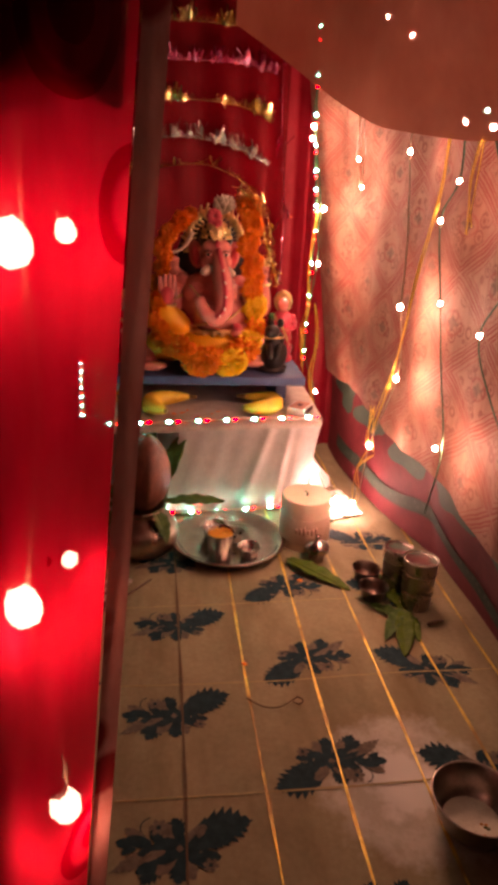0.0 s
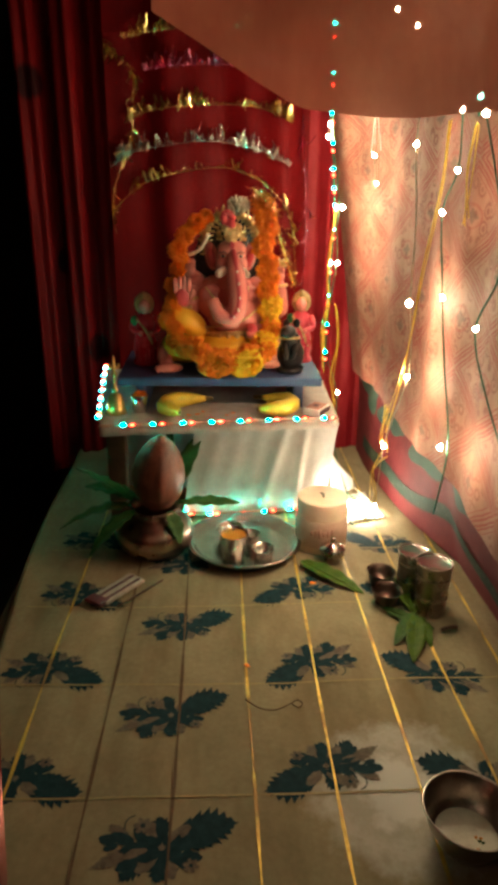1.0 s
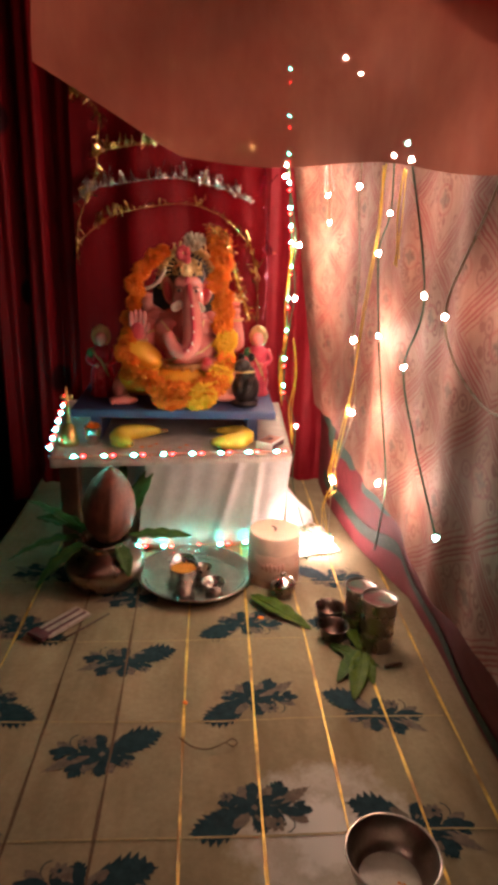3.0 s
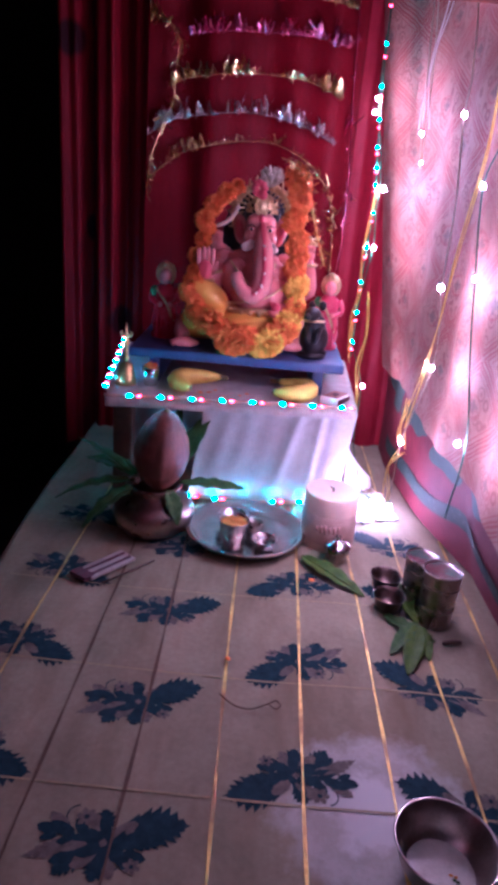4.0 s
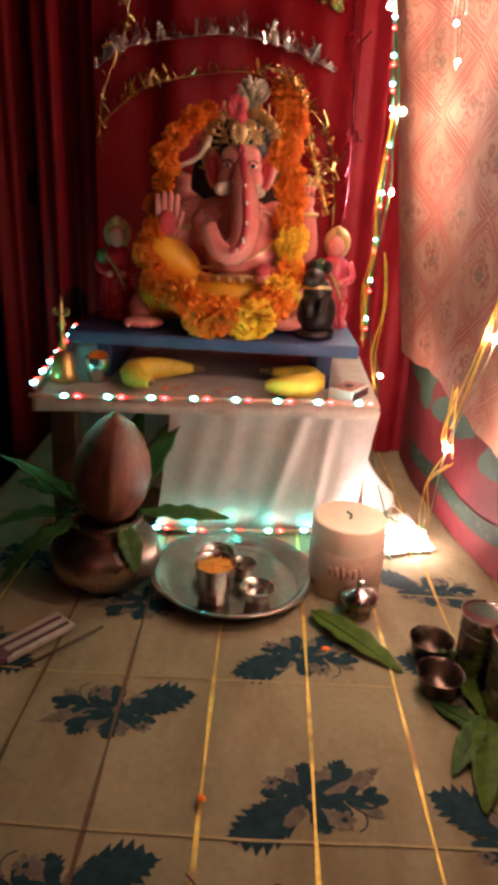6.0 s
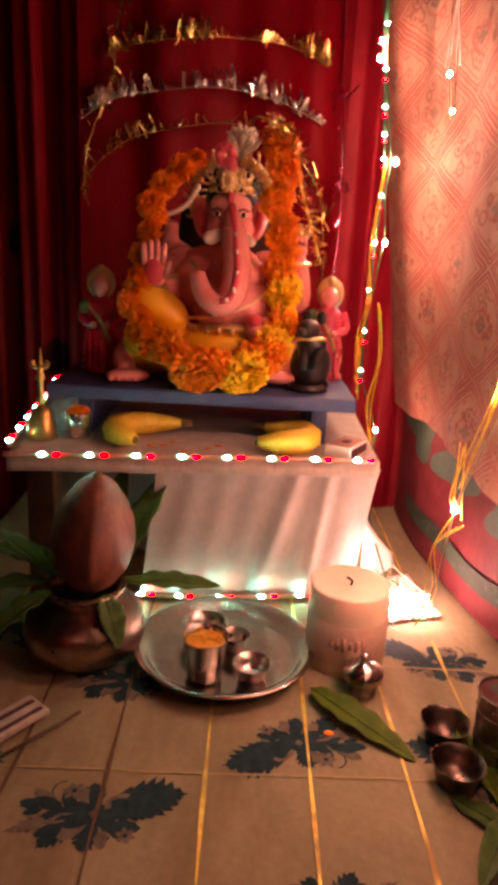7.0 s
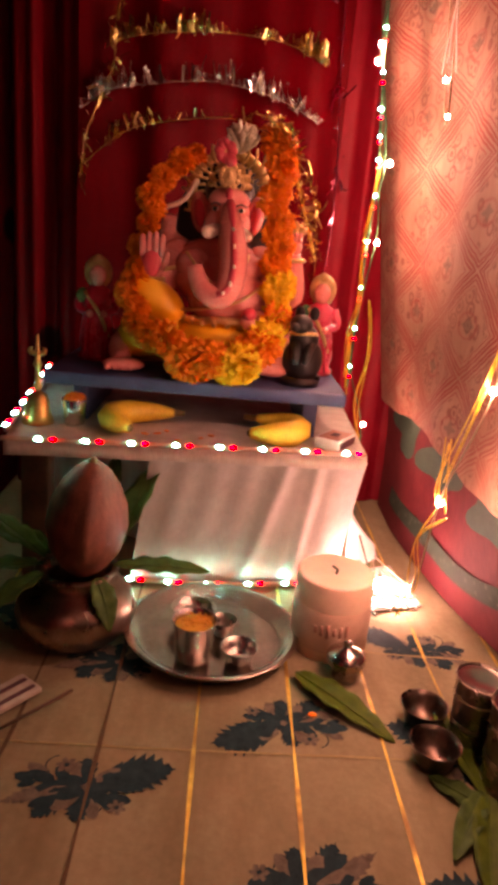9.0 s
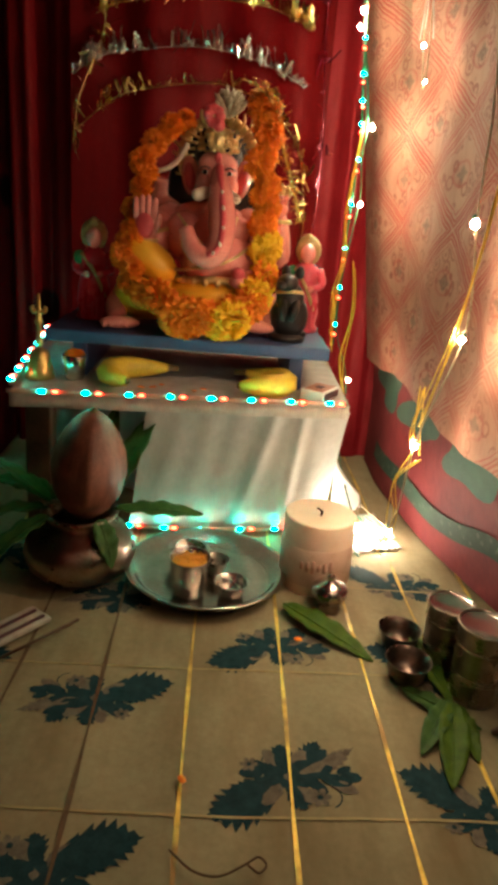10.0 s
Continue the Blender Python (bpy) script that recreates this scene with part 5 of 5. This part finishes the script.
mb = empty("matchbox", pose(0.050, 0.388, SHELF + 0.002, 0, 0, 58), "worn pinkish cardboard matchbox on the table", "matchbox")
part("sleeve", slab((0.050, 0.034, 0.014), 0.0008), [paper], mb, m=Matrix.Translation((0, 0, 0.007)))
part("label_panel", slab((0.044, 0.028, 0.0008), 0), box_red, mb, "faded red printed label", False, Matrix.Translation((0, 0, 0.0144)))
part("printed_emblem", slab((0.014, 0.010, 0.0006), 0), box_dark, mb, "dark printed emblem", False, Matrix.Translation((0, 0, 0.0150)))
part("striker", slab((0.046, 0.0006, 0.010), 0), box_dark, mb, "dark striking strip", False, Matrix.Translation((0, -0.0173, 0.007)))

bell = empty("prayer_bell", pose(-0.326, 0.385, SHELF + 0.002), "small brass prayer bell with ornate handle on table", "bell")
part("bell_body", lathe([(0.012, 0.004), (0.017, 0.0), (0.020, 0.001), (0.017, 0.012), (0.014, 0.028), (0.012, 0.036), (0.005, 0.041), (0, 0.042)], 28), brass, bell)
part("handle", lathe([(0, 0.04), (0.004, 0.042), (0.006, 0.047), (0.0035, 0.052), (0.0032, 0.070), (0.006, 0.074), (0.0035, 0.079), (0.003, 0.092), (0.0015, 0.108), (0, 0.112)], 16), brass, bell)
for sg in (-1, 1):
    part("wing", tube(curve([(0, 0, 0.088), (sg * 0.007, 0, 0.088), (sg * 0.009, 0, 0.092), (sg * 0.006, 0, 0.095)], 10), [0.003] * 6 + [0.0026, 0.0022, 0.0018, 0.001], 8), brass, bell)

cup = empty("small_glass", pose(-0.283, 0.395, SHELF + 0.002), "small steel cup with flowers on the table", "cup")
part("cup_body", lathe([(0, 0.002), (0.012, 0.0), (0.013, 0.002), (0.016, 0.032), (0.0155, 0.033), (0.0148, 0.031), (0.012, 0.004), (0, 0.003)], 24), steel, cup)
for k in range(3):
    o = new("marigold_flower", flowers_o[k])
    o.parent = cup
    o.matrix_basis = pose(0.006 * math.cos(k * 2), 0.006 * math.sin(k * 2), 0.031, 20 * k, 0, 0) @ Matrix.Scale(0.35, 4)

petal_bm = bmesh.new()
blob(petal_bm, (0, 0, 0), (0.006, 0.0035, 0.0012), 0, (0, 12, 0), 8)
petal_me = bpy.data.meshes.new("petal")
petal_bm.to_mesh(petal_me)
petal_me.materials.append(marigold_o)
petal_bm.free()
for px, py, pz in ((-0.175, 0.375, SHELF), (-0.165, 0.39, SHELF), (-0.120, 0.37, SHELF), (-0.148, 0.352, SHELF), (-0.055, 0.40, SHELF), (0.025, 0.163, 0.0), (-0.095, -0.045, 0.0), (-0.19, 0.37, SHELF), (-0.108, 0.384, SHELF)):
    o = new("loose_petal", petal_me)
    o.matrix_basis = pose(px, py, pz + 0.0036, rng.uniform(-10, 10), 0, rng.uniform(0, 180))
    tagged(o, "loose orange marigold petal lying on cloth", "petal", "loose petals")

# ---- pot, coconut, leaves ----


def leaf_mesh(length, width, bend=0.2, curl=0.25, mat=leaf_mat, twist=0.0):
    """A pointed leaf along +x with a raised midrib."""
    def fn(u, v):
        w = width * (math.sin(math.pi * min(1, u * 0.93 + 0.05)) ** 0.75) * (1 - 0.35 * u) if 0 < u < 1 else 0.0006
        s = (v - 0.5) * 2
        a = twist * u
        yy, zz = w * s, curl * w * abs(s) + 0.0025 * math.sin(u * 26) * abs(s) * w / width
        return Vector((length * (u - bend * bend * u * u * 0.5), yy * math.cos(a) - zz * math.sin(a), zz * math.cos(a) + yy * math.sin(a) - bend * length * u * u))
    bm = sheet(fn, 22, 6)
    tube([fn(u / 12, 0.5) + Vector((0, 0, 0.0008)) for u in range(13)], [0.0014 - 0.0001 * k for k in range(13)], 6, bm)
    return bm


POT = Vector((-0.252, 0.288, 0))
pot = empty("metal_pot", Matrix.Translation(POT), "round tarnished copper pot holding a coconut and leaves", "pot")
part("rim", lathe([(0.0405, 0.0862), (0.0435, 0.0872), (0.0478, 0.0880), (0.0485, 0.0897), (0.0470, 0.0914), (0.0410, 0.0905)], 56), copper, pot, "rolled metal rim")
part("pot_body", lathe([(0, 0.002), (0.032, 0.001), (0.053, 0.006), (0.066, 0.020), (0.071, 0.036), (0.067, 0.054), (0.054, 0.069), (0.040, 0.074), (0.037, 0.080), (0.043, 0.087), (0.047, 0.088), (0.046, 0.091), (0.040, 0.089), (0.034, 0.080), (0.036, 0.073), (0.05, 0.05), (0.04, 0.02), (0, 0.012)], 56), copper, pot)
coco = empty("coconut", pose(POT.x + 0.006, POT.y, 0.083, 0, 4, 0), "brown husked coconut standing on the copper pot", "coconut")


def coco_fn(u, v):
    a = u * 2 * math.pi
    prof = [(0.0, 0.012), (0.10, 0.030), (0.25, 0.044), (0.42, 0.0495), (0.60, 0.045), (0.76, 0.0365), (0.90, 0.0235), (0.97, 0.0120), (1.0, 0.0015)]
    for (a0, r0), (a1, r1) in zip(prof, prof[1:]):
        if a0 <= v <= a1:
            f = (v - a0) / (a1 - a0)
            r = r0 + (r1 - r0) * (f * f * (3 - 2 * f) * 0.4 + f * 0.6)
            break
    r *= 1 + 0.10 * (1 - 2 * abs(math.sin(1.5 * a + 2.1)) ** 0.8) * 0.9 * math.sin(v * math.pi) + 0.02 * noise.noise((math.cos(a) * 2, math.sin(a) * 2, v * 4))
    return Vector((r * math.cos(a), r * math.sin(a), 0.142 * v))


part("husk", sheet(coco_fn, 72, 28), husk, coco)
part("tip", lathe([(0.0075, -0.003), (0.0060, 0.002), (0.0030, 0.005), (0, 0.006)], 10), banana_tip, coco, "dark dry tip", m=Matrix.Translation((0, 0, 0.139)))
for yaw, pitch, ln, wd, bend, tw in ((4, -4, 0.115, 0.017, 0.10, 0.5), (42, -62, 0.135, 0.026, 0.10, 0.2), (78, -58, 0.13, 0.022, 0.1, 0.2), (150, -14, 0.12, 0.022, 0.25, -0.3), (190, -2, 0.13, 0.024, 0.30, 0.2), (222, 12, 0.11, 0.022, 0.30, 0.2), (-48, 38, 0.062, 0.018, 0.35, 0.0), (165, -38, 0.12, 0.020, 0.2, 0.3)):
    lf = part("mango_leaf", leaf_mesh(ln, wd, bend, 0.25, leaf_mat, tw), leaf_mat, m=Matrix.Translation((POT.x, POT.y, 0.093)) @ pose(0, 0, 0, 0, 0, yaw) @ pose(0.042, 0, 0, 0, pitch, 0))
    thick(lf, 0.0006)
    tagged(lf, "dark green mango leaf tucked round the coconut", "leaf", "mango leaves in the pot")

# ---- plate with cups ----

PLATE = Vector((-0.088, 0.292, 0.003))
plate = part("steel_plate", lathe([(0, 0.002), (0.080, 0.002), (0.090, 0.004), (0.096, 0.016), (0.1065, 0.018), (0.107, 0.0165), (0.098, 0.0125), (0.092, 0.0015), (0.086, 0.0), (0, 0.0)], 72), plate_steel, m=Matrix.Translation(PLATE))
tagged(plate, "round polished steel plate holding small cups", "plate")
PZ = PLATE.z + 0.003


def metal_cup(name, x, y, z, r, h, mat, label, flare=1.15, fill=None, fill_h=0.7):
    th = empty(name, Matrix.Translation((x, y, z)), label, "cup")
    part("cup_body", lathe([(0, 0.0015), (r * 0.78, 0.0), (r * 0.84, 0.0015), (r * 0.95, h * 0.5), (r * flare * 0.94, h * 0.93), (r * flare, h * 0.98), (r * flare, h), (r * flare * 0.95, h * 0.985), (r * 0.9, h * 0.5), (r * 0.78, 0.003), (0, 0.003)], 36), mat, th)
    if fill:
        bm = bmesh.new()
        lathe([(r * 0.93, h * fill_h), (r * 0.6, h * fill_h + 0.003), (0, h * fill_h + 0.004)], 20, bm)
        r2 = random.Random(int(x * 1000))
        for k in range(40):
            a, q = r2.uniform(0, 6.28), r2.uniform(0, r * 0.8)
            blob(bm, (q * math.cos(a), q * math.sin(a), h * fill_h + 0.004), (0.0035, 0.0014, 0.0014), 0, (0, r2.uniform(-30, 30), r2.uniform(0, 360)), 6)
        part("filling", bm, fill, th, "orange turmeric rice")
    return th


metal_cup("steel_tumbler", -0.108, 0.244, PZ, 0.0235, 0.052, steel, "steel tumbler of orange rice standing on the plate", 1.12, turmeric, 0.86)
metal_cup("small_bowl", -0.054, 0.246, PZ, 0.018, 0.019, steel, "tiny steel bowl on the plate", 1.25)
metal_cup("small_bowl", -0.112, 0.318, PZ, 0.023, 0.024, steel, "small steel bowl behind the tumbler on the plate", 1.25)
metal_cup("small_bowl", -0.074, 0.300, PZ, 0.014, 0.020, dull_steel, "tiny dull bowl on the plate", 1.2)

# ---- candle and lidded pot ----

candle = empty("pillar_candle", Matrix.Translation((0.058, 0.303, 0.001)) @ Matrix.Diagonal((1.07, 1.07, 1.0, 1)), "thick pale peach pillar candle, unlit", "candle")
part("wax_body", lathe([(0, 0), (0.0425, 0), (0.0440, 0.0015), (0.0440, 0.098), (0.0425, 0.1000), (0.040, 0.0995), (0.030, 0.0978), (0.010, 0.0965), (0, 0.0963)], 64), wax, candle)
part("wrapper", lathe([(0.0443, 0.014), (0.0447, 0.0145), (0.0447, 0.066), (0.0443, 0.0665)], 64), wax_band, candle, "faded printed wrapper")
part("wick", tube(curve([(0, 0, 0.0962), (0.001, 0, 0.102), (-0.005, -0.001, 0.107)], 8), 0.0014, 6), soot, candle, "blackened wick")
for k in range(6):
    a = math.radians(240 + 9 * k)
    part("printed_bar", slab((0.004, 0.0006, 0.010 + 0.004 * (k % 3)), 0), wax_bar, candle, m=Matrix.Translation((0.0449 * math.cos(a), 0.0449 * math.sin(a), 0.044)) @ pose(0, 0, 0, 0, 0, 240 + 9 * k + 90))

lota = empty("lidded_pot", Matrix.Translation((0.069, 0.236, 0.001)), "tiny dull steel pot with knobbed lid by the candle", "pot")
part("pot_body", lathe([(0, 0), (0.014, 0), (0.0145, 0.003), (0.010, 0.007), (0.016, 0.012), (0.0225, 0.021), (0.0215, 0.028)], 32), dull_steel, lota)
part("lid", lathe([(0.0225, 0.027), (0.021, 0.031), (0.014, 0.036), (0.006, 0.039), (0.004, 0.042), (0.006, 0.045), (0.004, 0.049), (0, 0.050)], 32), steel, lota)

# ---- glasses, copper cups, bowl ----


def steel_glass(x, y, r, h, label):
    th = empty("steel_glass", Matrix.Translation((x, y, 0.0025)), label, "glass", "steel glasses")
    part("glass_body", lathe([(0, 0.003), (r * 0.84, 0), (r * 0.86, 0.003), (r * 0.97, h * 0.94), (r, h * 0.96), (r * 1.03, h * 0.985), (r, h), (r * 0.95, h * 0.985), (r * 0.93, h * 0.9), (r * 0.82, 0.006), (0, 0.006)], 48), dull_steel, th)
    for q in (0.30, 0.34, 0.72):
        part("band", lathe([(r * (0.86 + 0.11 * q) + 0.0002, h * q), (r * (0.86 + 0.11 * q) + 0.0011, h * q + 0.0012), (r * (0.86 + 0.11 * q) + 0.0004, h * q + 0.0026)], 48), steel, th, "pressed ring")
    part("base_plate", lathe([(0, h * 0.955), (r * 0.9, h * 0.955), (r * 0.94, h * 0.965)], 48), steel, th)


steel_glass(0.186, 0.140, 0.026, 0.076, "steel glass standing on the cloth, shorter")
steel_glass(0.202, 0.084, 0.028, 0.088, "dark steel glass standing on the cloth, taller")
metal_cup("small_cup", 0.141, 0.162, 0.0025, 0.022, 0.024, dark_metal, "tiny dark metal cup lying among leaves", 1.15)
metal_cup("small_cup", 0.137, 0.106, 0.0025, 0.022, 0.024, dark_metal, "tiny dark metal cup on the cloth", 1.15)

bowl = empty("steel_bowl", Matrix.Translation((0.121, -0.316, 0.0025)) @ Matrix.Scale(0.94, 4), "dull steel bowl with milky residue on the cloth", "bowl")
part("bowl_body", lathe([(0, 0.001), (0.030, 0.0), (0.034, 0.002), (0.043, 0.018), (0.049, 0.040), (0.0515, 0.0425), (0.0505, 0.0440), (0.048, 0.042), (0.0415, 0.018), (0.033, 0.0045), (0, 0.004)], 64), bowl_steel, bowl)
bm = lathe([(0.0335, 0.0055), (0.030, 0.0062), (0.018, 0.0058), (0, 0.006)], 40)
part("residue", bm, milk, bowl, "pale milky residue with specks")
for k in range(6):
    sp = bmesh.new()
    blob(sp, (0, 0, 0), (0.0022, 0.0015, 0.0008), 0, (0, 0, 0), 8)
    part("speck", sp, turmeric if k % 2 else leaf_mat, bowl, m=Matrix.Translation((0.010 + 0.004 * math.cos(k * 1.9), -0.012 + 0.009 * math.sin(k * 2.3), 0.0066)))

# ---- leaves and bits on the cloth ----


def lay_leaf(x, y, z, yaw, ln, wd, mat, label, bend=0.03, curl=0.2, pitch=0, tw=0.0, group="leaves lying on the cloth"):
    o = part("green_leaf", leaf_mesh(ln, wd, bend, curl, mat, tw), mat, m=pose(x, y, z, 0, pitch, yaw))
    thick(o, 0.0006)
    return tagged(o, label, "leaf", group)


lay_leaf(0.012, 0.226, 0.009, -46, 0.135, 0.022, leaf_light, "long green mango leaf lying on the cloth", 0.04, 0.25)
lay_leaf(0.160, 0.176, 0.007, -82, 0.115, 0.014, leaf_light, "narrow green leaf of a sprig on the cloth", 0.03, 0.3)
lay_leaf(0.176, 0.062, 0.008, -108, 0.110, 0.018, leaf_light, "broad green leaf of a sprig on the cloth", 0.05, 0.25)
lay_leaf(0.172, 0.066, 0.007, -124, 0.085, 0.014, leaf_mat, "dark green leaf of a sprig on the cloth", 0.04, 0.3)
lay_leaf(0.180, 0.060, 0.006, -92, 0.070, 0.012, leaf_light, "small green leaf of a sprig on the cloth", 0.05, 0.2)
lay_leaf(0.128, 0.085, 0.005, -38, 0.085, 0.015, leaf_mat, "dark green leaf under the small dark cups", 0.03, 0.15)

twig = part("dry_twig", tube(curve([(-0.014, -0.002, 0), (0, 0.001, 0.001), (0.014, 0.003, 0)], 8), [0.0022, 0.0028, 0.003, 0.0028, 0.003, 0.0028, 0.0025, 0.002], 8), wood_dark, m=pose(0.217, 0.030, 0.0055, 0, 0, 4))
tagged(twig, "short brown twig lying on the cloth", "twig")

pk = empty("incense_packet", pose(-0.300, 0.148, 0.003, 0, 0, 52), "white and dark red incense packet lying on the cloth", "packet")
part("card", slab((0.085, 0.034, 0.006), 0.001), worn_card, pk, m=Matrix.Translation((0, 0, 0.003)))
for dy in (-0.009, 0.006):
    part("printed_bar", slab((0.078, 0.005, 0.0008), 0), box_dark, pk, m=Matrix.Translation((0, dy, 0.0064)), smooth=False)
part("flap", slab((0.022, 0.034, 0.0062), 0.001), box_dark, pk, m=Matrix.Translation((-0.046, 0.002, 0.0042)) @ pose(0, 0, 0, 0, 6, 5))
bundle = part("incense_stick", tube([(-0.05, 0, 0), (0.05, 0.002, 0.001)], 0.0018, 6), wood_dark, m=pose(-0.262, 0.135, 0.005, 0, 0, 48))
tagged(bundle, "thin brown incense stick beside the packet", "incense stick")

# folded paper propped by the bulbs, and a loose sheet below
def propped(u, v):
    return Vector((0.118 * u, 0.012 * math.sin(u * 2.4) + 0.006 * v, (0.122 - 0.100 * u) * v))


pp = thick(part("folded_paper", sheet(propped, 14, 8), paper, m=pose(0.101, 0.452, 0.004, 0, 0, 50)), 0.0008)
tagged(pp, "white folded paper propped beside the table, brightly lit", "paper")


def loose(u, v):
    x, y = 0.112 + 0.095 * u - 0.02 * v, 0.375 + 0.12 * v + 0.03 * u
    return Vector((x, y, cloth_z(x, y) + 0.0035 + 0.002 * math.sin(u * 5) * math.sin(v * 4)))


ls = thick(part("paper_sheet", sheet(loose, 16, 16), paper), 0.0006)
tagged(ls, "white paper sheet lying under the lit bulbs", "paper")

th = part("loose_thread", tube([p for p in curve([(-0.100, -0.112, 0.004), (-0.082, -0.128, 0.004), (-0.062, -0.132, 0.004), (-0.042, -0.122, 0.0045), (-0.032, -0.116, 0.005), (-0.026, -0.122, 0.0045), (-0.032, -0.128, 0.004), (-0.040, -0.122, 0.004)], 50)], 0.0009, 6), thread)
tagged(th, "thin curled brown thread lying on the cloth", "thread")
